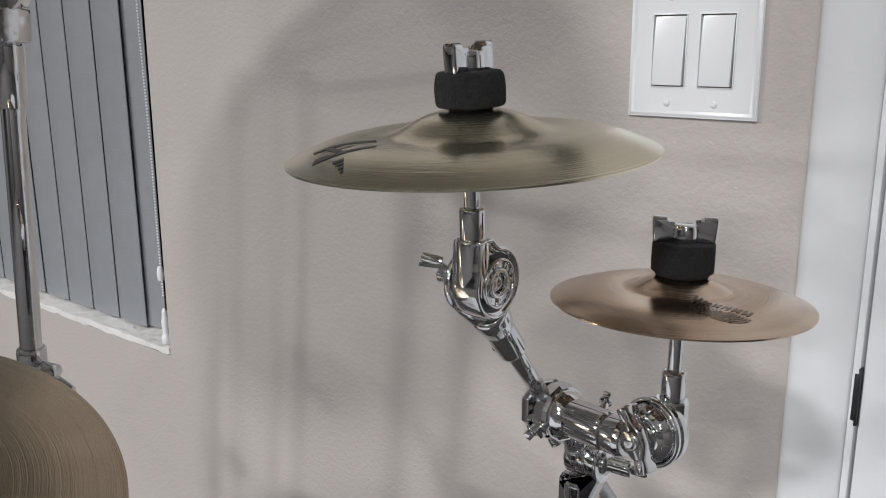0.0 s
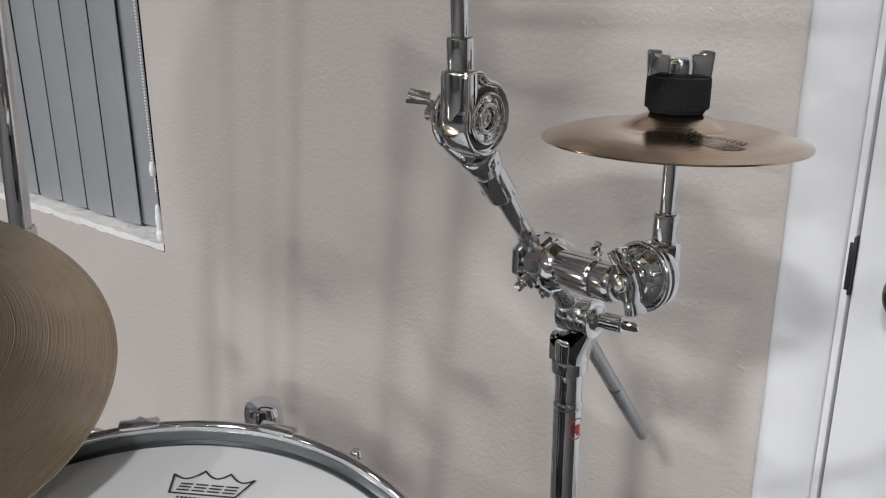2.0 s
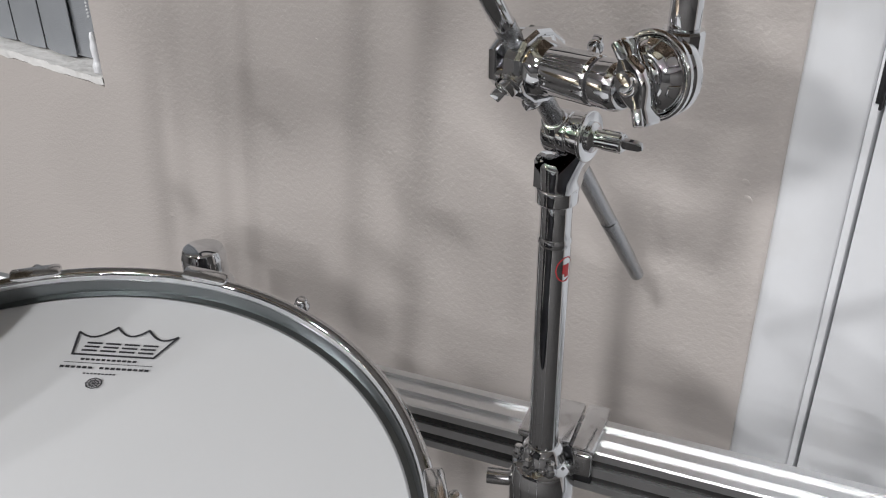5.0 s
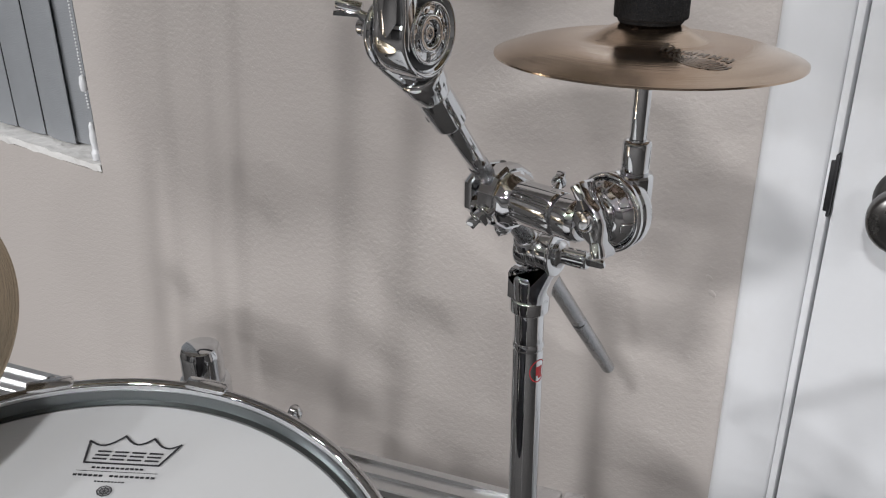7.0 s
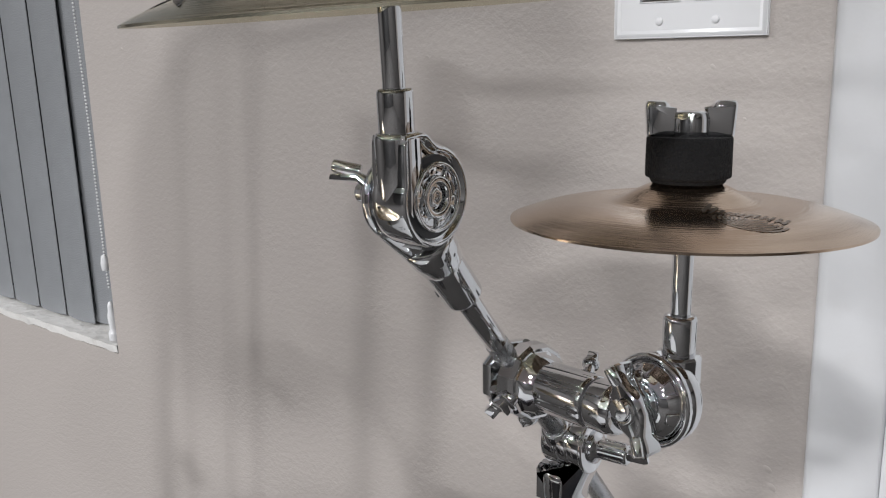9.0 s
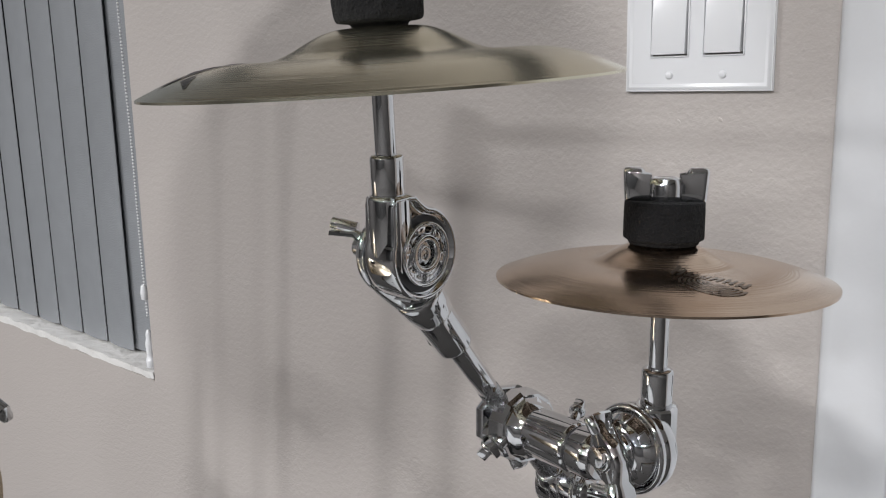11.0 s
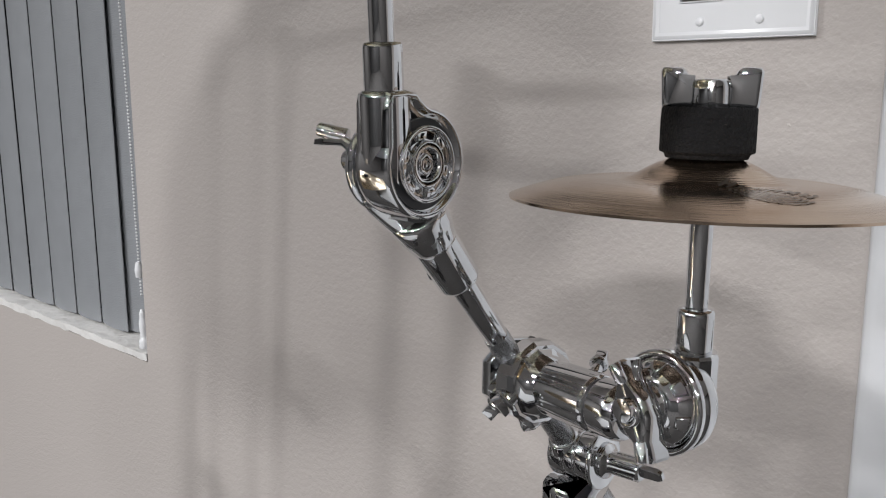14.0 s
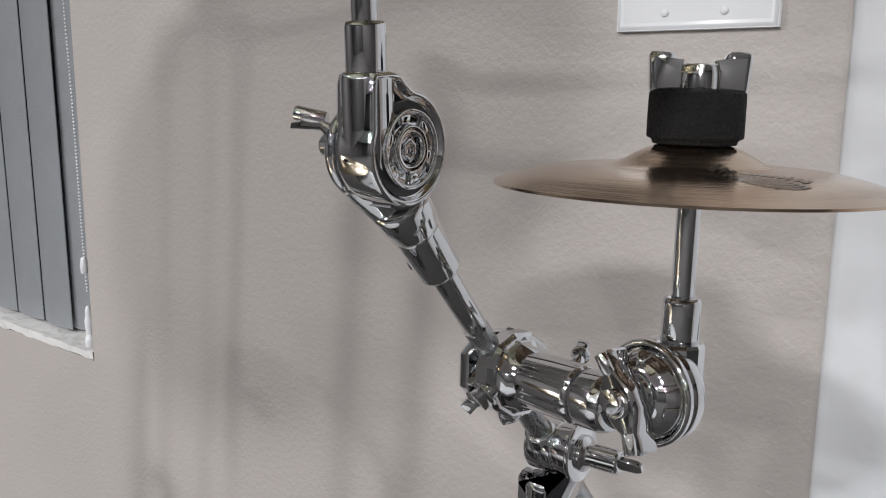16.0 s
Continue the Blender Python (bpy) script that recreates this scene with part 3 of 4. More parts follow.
# ---- the double cymbal stand ----
POST = (-0.1852, 0.532)
stand = thing("cymbal_stand", (POST[0], POST[1], 0.66), "chrome double cymbal boom stand clamped to the aluminium rack", "cymbal stand")
C = M_CHROME


def sp(name, bm, material=C, label="", angle=38, under=None):
    return part(name, bm, material, under or stand, label, True, angle)


def loft(bm, outline, levels, m):
    """Skins copies of a closed outline, each drawn in by an inset at its own height, and caps both ends."""
    n = len(outline)
    pts = [Vector(p) for p in outline]
    area = sum(p.x * q.y - q.x * p.y for p, q in zip(pts, pts[1:] + pts[:1]))
    sign = 1 if area > 0 else -1
    normals = []
    for i in range(n):
        a, b, c = pts[i - 1], pts[i], pts[(i + 1) % n]
        d = ((b - a).normalized() + (c - b).normalized()).normalized()
        normals.append(Vector((-d.y, d.x)) * sign)
    rings = []
    for inset, z in levels:
        ring = []
        for p, q in zip(pts, normals):
            u = p + q * inset
            ring.append(bm.verts.new(m @ Vector((u.x, u.y, z))))
        rings.append(ring)
    for lo_r, hi_r in zip(rings, rings[1:]):
        for i in range(n):
            j = (i + 1) % n
            bm.faces.new((lo_r[i], lo_r[j], hi_r[j], hi_r[i]))
    bm.faces.new(rings[0][::-1])
    bm.faces.new(rings[-1])
    return bm


def key_head(bm, a, b, r):
    """A small drum-key bolt: a shank with a square head."""
    a, b = Vector(a), Vector(b)
    n = (b - a).length
    rod(bm, a, a + (b - a) * 0.6, r, None, 16)
    lathe(bm, [(0, 0), (r * 1.55, 0), (r * 1.6, n * 0.05), (r * 1.6, n * 0.12), (0, n * 0.12)], axes(a + (b - a) * 0.5, b - a), 18, 0.0003)
    box(bm, (-r * 0.95, -r * 0.95, n * 0.6), (r * 0.95, r * 0.95, n), axes(a, b - a), 0.0006, 2)


O = Vector((-0.1812, 0.4045, 1.1418))
B0 = Vector((-0.1832, 0.4115, 1.1196))
END = Vector((-0.1835, 0.6700, 0.8096))
D = (END - B0).normalized()
XA = Vector((1, 0, 0))
# upper stem
stem_low = Vector((-0.1803, 0.3912, 1.1700))
ud = (UP_F - stem_low).normalized()
sp("stem", rod(B(), stem_low, UP_F + UP_N * 0.030, 0.0048))
sp("stem_sleeve", lathe(B(), [(0, -0.002), (0.0076, -0.002), (0.0076, 0.0158), (0.0072, 0.0172), (0.0050, 0.0176), (0, 0.0176)], axes(stem_low, ud), 40, 0.0006))
# upper ratchet: a barrel whose foot bends under a round housing with a raised rim
bm = B()
lathe(bm, [(0, -0.041), (0.0040, -0.0405), (0.0078, -0.0365), (0.0094, -0.029), (0.0097, -0.020), (0.0097, -0.002), (0.0090, -0.0004), (0.0078, 0.0), (0, 0.0)], axes(stem_low, ud), 40, 0.0007)
sp("socket", bm, C, "", 30)
FACE = Vector((O.x + 0.0105, O.y, O.z))
HM = Matrix(((0, 0, 1, FACE.x), (1, 0, 0, FACE.y), (0, 1, 0, FACE.z), (0, 0, 0, 1)))
outl = arc(0, 0, 0.0218, 82, -200, 60) + [(-0.0205, 0.012), (-0.0203, 0.0235), (-0.0190, 0.0275), (-0.0100, 0.0282), (-0.0050, 0.0275), (-0.0020, 0.0248), (0.0008, 0.0226)]
head_a = sp("ratchet_head", loft(B(), outl, [(0.0060, -0.0205), (0.0020, -0.0198), (0.0004, -0.0175), (0.0, -0.0145), (0.0, -0.0022), (0.0004, -0.0009), (0.0012, -0.0001), (0.0020, 0.0), (0.0027, -0.0005), (0.0032, -0.0018), (0.0046, -0.0026), (0.0058, -0.0028)], HM), C, "", 50)
RM = axes(FACE, XA)
dial = sp("ratchet_ring", lathe(B(), [(0.0152, -0.0030), (0.0150, 0.0002), (0.0146, 0.0009), (0.0138, 0.0009), (0.0133, 0.0003), (0.0130, -0.0018), (0.0092, -0.0018), (0.0090, 0.0003), (0.0085, 0.0009), (0.0066, 0.0007), (0.0060, -0.0004), (0.0057, -0.0026), (0, -0.0026)], RM, 72, 0.0003), C, "", 30, head_a)
for i in range(6):
    tm = RM @ pose(0, 0, 0, 0, 0, 60 * i + 12) @ Matrix.Translation((0.0111, 0, -0.0019))
    sp("ratchet_tooth", loft(B(), [(-0.0019, -0.0024), (0.0020, -0.0036), (0.0020, 0.0036), (-0.0019, 0.0024)], [(0, 0), (0.0002, 0.0008), (0.0008, 0.0014), (0.0015, 0.0016)], tm), C, "", 50, dial)
sp("ratchet_bolt", lathe(B(), [(0, -0.0026), (0.0043, -0.0026), (0.0043, -0.0009), (0.0036, -0.0004), (0.0022, -0.0004), (0.0019, -0.0016), (0, -0.0016)], RM, 6, 0.0003), M_CHROME_WORN, "", 30, dial)
# black ring paints the dark reflection that the chrome face would show
sp("dark_reflection_ring", lathe(B(), [(0.0150, -0.0026), (0.0176, -0.0026), (0.0176, -0.0021), (0.0150, -0.0021)], RM, 64, 0), M_BLACK, "black ring painted as a dark reflection", 38, dial)
# far half of the ratchet and its wing screw
cheek = [(0, 0), (0.0186, 0), (0.0192, 0.0016), (0.0186, 0.0040), (0.0160, 0.0062), (0.0118, 0.0080), (0.0085, 0.0092), (0, 0.0094)]
CH = Vector((FACE.x - 0.0212, O.y - 0.0015, O.z - 0.0015))
sp("ratchet_cheek", lathe(B(), cheek, axes(CH, -XA), 56, 0.0008))
SC = CH - XA * 0.0085 + Vector((0, -0.004, 0.0015))
wing = sp("wing_screw", lathe(B(), [(0, 0), (0.0062, 0), (0.0062, 0.0035), (0.0050, 0.0048), (0.0050, 0.0085), (0.0036, 0.0100), (0, 0.0102)], axes(SC, -XA), 28, 0.0007))
bm = B()
rod(bm, SC + Vector((-0.0030, -0.0055, 0.0100)), SC + Vector((-0.0145, -0.0110, 0.0128)), 0.0031, 0.0029, 18, 0.0008)
fin = [(-0.002, 0.000), (0.0065, 0.0070), (0.0195, 0.0075), (0.0190, 0.0100), (0.0060, 0.0112), (-0.002, 0.0070)]
loft(bm, fin, [(0.0006, -0.0016), (0, -0.0010), (0, 0.0010), (0.0006, 0.0016)], Matrix.Translation(SC + Vector((0.003, -0.0055, -0.0010))) @ Matrix(((-1, 0, 0, 0), (-0.28, 0, 1, 0), (0, 1, 0, 0), (0, 0, 0, 1))))
sp("screw_wing", bm, C, "", 45, wing)
bm = B()
rod(bm, SC + Vector((-0.0060, 0.0045, -0.0050)), SC + Vector((-0.0130, 0.0120, -0.0060)), 0.0032, 0.0028, 16, 0.0008)
sp("screw_wing", bm, C, "", 45, wing)
# throat that wraps the foot of the housing and takes the boom
bm = B()
TH = axes(B0, D, XA)
lathe(bm, [(0, -0.003), (0.0105, -0.003), (0.0120, -0.0015), (0.0124, 0.0002), (0.0120, 0.0065), (0.0108, 0.0125), (0.0102, 0.0150), (0, 0.0155)], TH, 44, 0.0010)
sp("boom_throat", bm)
# black sector paints the shade in the gap between housing and throat
gap = arc(0, 0, 0.0229, -112, -2, 24) + arc(0, 0, 0.0150, -2, -112, 16)
sp("boom_gap_shade", loft(B(), gap, [(0, -0.0165), (0, -0.0030)], HM), M_BLACK, "dark joint")
bm = B()
rod(bm, CH + XA * 0.002 + Vector((0, -0.006, -0.009)), B0 + D * 0.016 - XA * 0.0010, 0.0095, 0.0094, 28, 0.002)
sp("throat_web", bm)
sleeve = sp("boom_sleeve", lathe(B(), [(0, 0.0140), (0.0092, 0.0140), (0.0098, 0.0152), (0.0098, 0.0385), (0.0093, 0.0400), (0.0064, 0.0404), (0, 0.0404)], TH, 40, 0.0006))
sd = Vector((-0.62, -0.60, -0.50)).normalized()
sd = (sd - D * sd.dot(D)).normalized()
sp("sleeve_screw", rod(B(), B0 + D * 0.030 + sd * 0.0088, B0 + D * 0.030 + sd * 0.0102, 0.0019, None, 14), M_BLACK, "black set screw", 38, sleeve)
L = (END - B0).length
sp("boom_rod", rod(B(), B0 + D * 0.036, B0 + D * 0.0825, 0.0058))
sp("boom_knurl", lathe(B(), [(0, 0.080), (0.0059, 0.080), (0.0061, 0.0815), (0.0061, 0.298), (0.0055, 0.2990), (0.0055, 0.3035), (0.0061, 0.3045), (0.0061, L - 0.0335), (0.0056, L - 0.0325), (0.0056, L - 0.002), (0.0047, L), (0, L)], TH, 32, 0.0003), M_KNURL, "dull knurled steel")
# multi clamp: two faceted jaws that close on the boom
K = B0 + D * 0.1135
AB = Vector((-0.1135, 0.4660, 1.0362))
AD = (AB - K).normalized()
up_ax = AD.cross(D).normalized()
oct_r = [(0.0200 * math.cos(radians(22.5 + 45 * i)) * (0.88 if i in (1, 2, 5, 6) else 1.0), 0.0200 * math.sin(radians(22.5 + 45 * i))) for i in range(8)]
outer_jaw = sp("clamp_jaw", loft(B(), oct_r, [(0.0008, 0), (0, 0.0008), (0, 0.0050), (0.0010, 0.0072), (0.0040, 0.0100), (0.0085, 0.0118), (0.0120, 0.0122)], axes(K - AD * 0.0030, -AD, D)), C, "", 24)
inner_jaw = sp("clamp_jaw", loft(B(), arc(0, 0, 0.0205, 0, 330, 11), [(0.0006, 0), (0, 0.0006), (0, 0.0085), (0.0016, 0.0110), (0.0030, 0.0112), (0.0052, 0.0160), (0.0080, 0.0195)], axes(K + AD * 0.0042, AD, D)), C, "", 24)
for s in (-1, 1):
    bm = B()
    loft(bm, [(-0.0105, -0.0050), (0.0105, -0.0050), (0.0105, 0.0050), (-0.0105, 0.0050)], [(0.0008, 0), (0, 0.0006), (0, 0.0046), (0.0008, 0.0052)], axes(K + up_ax * 0.0120 * s - AD * 0.0026, AD, D))
    sp("jaw_block", bm, C, "", 30, outer_jaw)
bm = B()
key_head(bm, K + up_ax * 0.0150 + AD * 0.0080, K + up_ax * 0.0150 + AD * 0.0165, 0.0027)
sp("clamp_bolt", bm, C, "", 38, inner_jaw)
# small nut and key bolt under the clamp
bm = B()
key_head(bm, (-0.1800, 0.4690, 1.0300), (-0.1890, 0.4640, 1.0175), 0.0033)
nut = sp("clamp_nut", bm, C, "", 38)
bm = B()
key_head(bm, (-0.1740, 0.4680, 1.0320), (-0.1790, 0.4590, 1.0245), 0.0042)
sp("clamp_bolt", bm, C, "", 38, nut)


# fluted cross arm
def flutes(a, z):
    return 1 - 0.045 * max(0.0, math.cos(7 * a)) ** 3


am = axes(K + AD * 0.0225, AD)
arm = sp("cross_arm", lathe(B(), [(0, 0), (0.0124, 0), (0.0132, 0.0012), (0.0132, 0.0300), (0.0124, 0.0315), (0, 0.0315)], am, 112, 0.0005, flutes), C, "", 50)
sp("arm_ring", lathe(B(), [(0, 0.0312), (0.0118, 0.0312), (0.0118, 0.0332), (0, 0.0332)], am, 40, 0), M_BLACK, "dark joint", 38, arm)
sp("arm_collar", lathe(B(), [(0, 0.0330), (0.0122, 0.0330), (0.0126, 0.0340), (0.0126, 0.0440), (0.0110, 0.0480), (0, 0.0485)], am, 44, 0.0008))
bm = B()
key_head(bm, K + AD * 0.042 + Vector((0.001, 0.0070, 0.0080)), (-0.1455, 0.4950, 1.0490), 0.0028)
sp("key_bolt", bm, C, "", 38, arm)
bm = B()
key_head(bm, K + AD * 0.014 + Vector((0, -0.006, -0.0110)), K + AD * 0.012 + Vector((-0.004, -0.004, -0.0215)), 0.0036)
sp("key_bolt", bm, C, "", 38, arm)
# lower tilter: domed cheek in a rolled rim, with its barrel behind
TN = Vector((-0.25, -0.96, 0.06)).normalized()
TC = Vector((-0.1036, 0.4705, 1.0432))
tm = axes(TC, TN)
head_b = sp("tilter_head", lathe(B(), [(0, -0.0145), (0.0150, -0.0145), (0.0196, -0.0125), (0.0214, -0.0090), (0.0216, -0.0050), (0.0206, -0.0035), (0.0200, -0.0028), (0, -0.0028)], tm, 64, 0.0009))
sp("tilter_rim", lathe(B(), [(0.0188, -0.0030), (0.0210, -0.0030), (0.0220, -0.0018), (0.0220, 0.0004), (0.0208, 0.0016), (0.0196, 0.0012), (0.0190, -0.0004)], tm, 72, 0.0005), C, "", 38, head_b)
sp("tilter_dome", lathe(B(), [(0.0193, -0.0024), (0.0186, 0.0002), (0.0170, 0.0030), (0.0148, 0.0056), (0.0122, 0.0074), (0.0108, 0.0080), (0.0100, 0.0072), (0.0092, 0.0074), (0.0086, 0.0092), (0.0070, 0.0098), (0, 0.0098)], tm, 64, 0.0004), C, "", 38, head_b)
for i in range(7):
    rm = tm @ pose(0, 0, 0, 0, 0, 51.4 * i) @ Matrix.Translation((0.0150, 0, 0.0032)) @ pose(0, 0, 0, 0, 48, 0)
    sp("dome_lobe", loft(B(), [(-0.0032, -0.0026), (0.0030, -0.0040), (0.0030, 0.0040), (-0.0032, 0.0026)], [(0, 0), (0.0003, 0.0012), (0.0010, 0.0019), (0.0018, 0.0020)], rm), C, "", 50, head_b)
sp("tilter_hub", lathe(B(), [(0, 0.0090), (0.0066, 0.0090), (0.0066, 0.0120), (0.0056, 0.0128), (0.0062, 0.0136), (0.0062, 0.0156), (0.0050, 0.0164), (0.0050, 0.0220), (0, 0.0220)], tm, 32, 0.0004))
lstem = Vector((-0.0957, 0.4822, 1.0640))
ld = (LO_F - lstem).normalized()
sp("stem", rod(B(), lstem, LO_F + LO_N * 0.030, 0.0046))
sp("stem_sleeve", lathe(B(), [(0, -0.002), (0.0076, -0.002), (0.0076, 0.0165), (0.0070, 0.0180), (0.0048, 0.0184), (0, 0.0184)], axes(lstem, ld), 40, 0.0006))
sock_o = [(0.0104 * math.cos(radians(a)), 0.0104 * math.sin(radians(a))) for a in (-78, -50, -20, 10, 38, 62, 90, 120, 150, 180, 210, 240, 262)]
sp("socket", loft(B(), sock_o, [(0.0050, -0.0400), (0.0016, -0.0360), (0.0003, -0.0280), (0.0, -0.0150), (0.0, -0.0010), (0.0008, 0.0002), (0.0028, 0.0004)], axes(lstem, ld, (1, 0, 0))), C, "", 24)
back = TC - TN * 0.0110
sp("socket_web", rod(B(), back + Vector((0.001, 0, -0.004)), lstem - ld * 0.020, 0.0150, 0.0092, 40, 0.002))
sp("socket_ear", rod(B(), TC - TN * 0.0060 + Vector((0.004, 0.0, 0.0155)), lstem - ld * 0.006, 0.0050, 0.0070, 28, 0.002))
# butterfly screw before the tilter: a broad bent blade round a hollow hub
BF = Vector((-0.1075, 0.4530, 1.0430))
bl = Vector((0.020, -0.001, -0.036)).normalized()
bl = (bl - TN * bl.dot(TN)).normalized()
bf = axes(BF - TN * 0.0030, TN, bl)
blade = [(-0.0212, -0.0020), (-0.0200, -0.0036), (-0.0130, -0.0030), (-0.0088, -0.0060), (-0.0040, -0.0082), (0.0040, -0.0082), (0.0088, -0.0060), (0.0130, -0.0030), (0.0200, -0.0036), (0.0212, -0.0020),
         (0.0212, 0.0020), (0.0200, 0.0034), (0.0130, 0.0034), (0.0088, 0.0060), (0.0040, 0.0082), (-0.0040, 0.0082), (-0.0088, 0.0060), (-0.0130, 0.0034), (-0.0200, 0.0034), (-0.0212, 0.0020)]
butterfly = sp("butterfly_screw", loft(B(), blade, [(0.0010, -0.0090), (0.0002, -0.0082), (0.0, -0.0020), (0.0002, 0.0018), (0.0010, 0.0030), (0.0018, 0.0034)], bf), C, "", 32)
sp("butterfly_hub", lathe(B(), [(0.0044, 0.0010), (0.0060, 0.0030), (0.0062, 0.0044), (0.0054, 0.0052), (0.0040, 0.0050), (0.0034, 0.0036), (0.0030, 0.0012), (0, 0.0012)], bf, 32, 0.0004), C, "", 38, butterfly)
# solid black plug stands for the shade inside the hub
sp("hub_hole_shade", lathe(B(), [(0, 0.0014), (0.0028, 0.0014), (0.0026, 0.0024), (0, 0.0026)], bf, 20, 0), M_BLACK, "black plug as painted shade in the hollow", 38, butterfly)
for s in (-1, 1):
    bm = B()
    rod(bm, bf @ Vector((s * 0.0120, 0.0004, 0.0022)), bf @ Vector((s * 0.0205, 0.0, 0.0040)), 0.0030, 0.0027, 18, 0.0009)
    sp("blade_edge", bm, C, "", 38, butterfly)
# hinge on top of the post
HX = Vector((-0.1808, 0.5285, 0.9792))
hm = axes(HX - XA * 0.0115, Vector((1, 0, 0.03)))
hinge = sp("hinge", lathe(B(), [(0, 0), (0.0085, 0), (0.0125, 0.0018), (0.0135, 0.0030), (0.0135, 0.0105), (0.0130, 0.0112), (0.0130, 0.0120), (0.0136, 0.0127), (0.0136, 0.0175), (0.0130, 0.0181), (0.0130, 0.0187), (0.0136, 0.0193), (0.0136, 0.0268), (0, 0.0268)], hm, 48, 0.0006))
sp("hinge_washer", lathe(B(), [(0, 0.0268), (0.0150, 0.0268), (0.0158, 0.0276), (0.0158, 0.0290), (0.0150, 0.0298), (0.0080, 0.0300), (0, 0.0300)], hm, 56, 0.0004), C, "", 38, hinge)
boss = sp("hinge_boss", lathe(B(), [(0, 0.0298), (0.0094, 0.0298), (0.0094, 0.0318), (0.0080, 0.0330), (0.0064, 0.0340), (0.0060, 0.0350), (0.0060, 0.0500), (0.0054, 0.0512), (0.0040, 0.0516), (0, 0.0516)], hm, 36, 0.0006), C, "", 30)
for i in range(6):
    fm = hm @ pose(0, 0, 0, 0, 0, 60 * i)
    bm = B()
    box(bm, (0.0052, -0.0009, 0.0370), (0.0066, 0.0009, 0.0495), fm, 0.0004, 2)
    sp("boss_rib", bm, C, "", 38, boss)
bm = B()
loft(bm, [(-0.0036, 0.0490), (0.0036, 0.0490), (0.0034, 0.0600), (0.0020, 0.0625), (-0.0020, 0.0625), (-0.0034, 0.0600)], [(0.0006, -0.0017), (0, -0.0011), (0, 0.0011), (0.0006, 0.0017)], hm @ pose(0, 0, 0, 0, 0, 25) @ Matrix(((1, 0, 0, 0), (0, 0, 1, 0), (0, 1, 0, 0), (0, 0, 0, 1))))
sp("hinge_wing", bm, C, "", 38, hinge)
hd = (HX - B0).dot(D)
sp("boom_holder", lathe(B(), [(0, -0.015), (0.0075, -0.015), (0.0100, -0.009), (0.0112, -0.002), (0.0112, 0.006), (0.0090, 0.014), (0.0072, 0.0165), (0, 0.0165)], axes(B0 + D * hd, D), 36, 0.0012))
# post: casting, ring collar, tubes
pz = axes((POST[0], POST[1], 0), (0, 0, 1), (1, 0, 0))
cast = [(-0.0128, 0.9400), (0.0128, 0.9400), (0.0140, 0.9480), (0.0190, 0.9600), (0.0240, 0.9720), (0.0225, 0.9770), (0.0160, 0.9740), (0.0085, 0.9660), (0.0030, 0.9575), (-0.0030, 0.9545), (-0.0075, 0.9600), (-0.0110, 0.9625), (-0.0130, 0.9600)]
sp("post_casting", loft(B(), cast, [(0.0050, -0.0115), (0.0018, -0.0106), (0.0004, -0.0080), (0.0, -0.0040), (0.0, 0.0040), (0.0004, 0.0080), (0.0018, 0.0106), (0.0050, 0.0115)], Matrix(((1, 0, 0, POST[0]), (0, 0, 1, POST[1]), (0, 1, 0, 0), (0, 0, 0, 1)))), C, "", 40)
sp("casting_scoop", lathe(B(), [(0, 0.9390), (0.0126, 0.9390), (0.0130, 0.9480), (0.0132, 0.9560), (0.0122, 0.9595), (0.0100, 0.9590), (0.0060, 0.9530), (0, 0.9510)], pz, 40, 0.0008))
sp("ring_collar", lathe(B(), [(0, 0.9300), (0.0128, 0.9300), (0.0138, 0.9310), (0.0138, 0.9398), (0.0130, 0.9408), (0, 0.9408)], pz, 48, 0.0005))
sp("upper_tube", lathe(B(), [(0, 0.9060), (0.0108, 0.9060), (0.0105, 0.9120), (0.0105, 0.9305), (0, 0.9305)], pz, 56, 0.0004))
sp("tube_dent", lathe(B(), [(0, 0.9000), (0.0111, 0.9000), (0.0115, 0.9030), (0.0108, 0.9062), (0, 0.9062)], pz, 56, 0.0004))
sp("lower_tube", lathe(B(), [(0, 0.60), (0.0110, 0.60), (0.0110, 0.9005), (0, 0.9005)], pz, 56, 0.0004))


# clear round sticker with a red ring, wrapped on the tube
def wrapped(name, z0, z1, a0, a1, material, r=0.01120, label=""):
    bm = B()
    k = 10
    cols = []
    for i in range(k + 1):
        a = radians(a0 + (a1 - a0) * i / k)
        cols.append([bm.verts.new((POST[0] + r * math.cos(a), POST[1] + r * math.sin(a), z)) for z in (z0, z1)])
    for p, q in zip(cols, cols[1:]):
        bm.faces.new((p[0], q[0], q[1], p[1]))
    return sp(name, bm, material, label)


bm = B()
for i in range(32):
    a0, a1 = 2 * math.pi * i / 32, 2 * math.pi * (i + 1) / 32
    vs = []
    for rr, a in ((0.0092, a0), (0.0092, a1), (0.0084, a1), (0.0084, a0)):
        th = radians(-14) + rr * 0.8 * math.cos(a) / 0.0110
        vs.append(bm.verts.new((POST[0] + 0.01123 * math.cos(th), POST[1] + 0.01123 * math.sin(th), 0.885 + rr * math.sin(a))))
    bm.faces.new(vs)
sp("sticker", bm, M_RED, "red ring of a clear sticker")
wrapped("sticker", 0.8815, 0.8885, -26, 4, M_RED)
wrapped("sticker", 0.8790, 0.8815, -16, 4, M_RED)

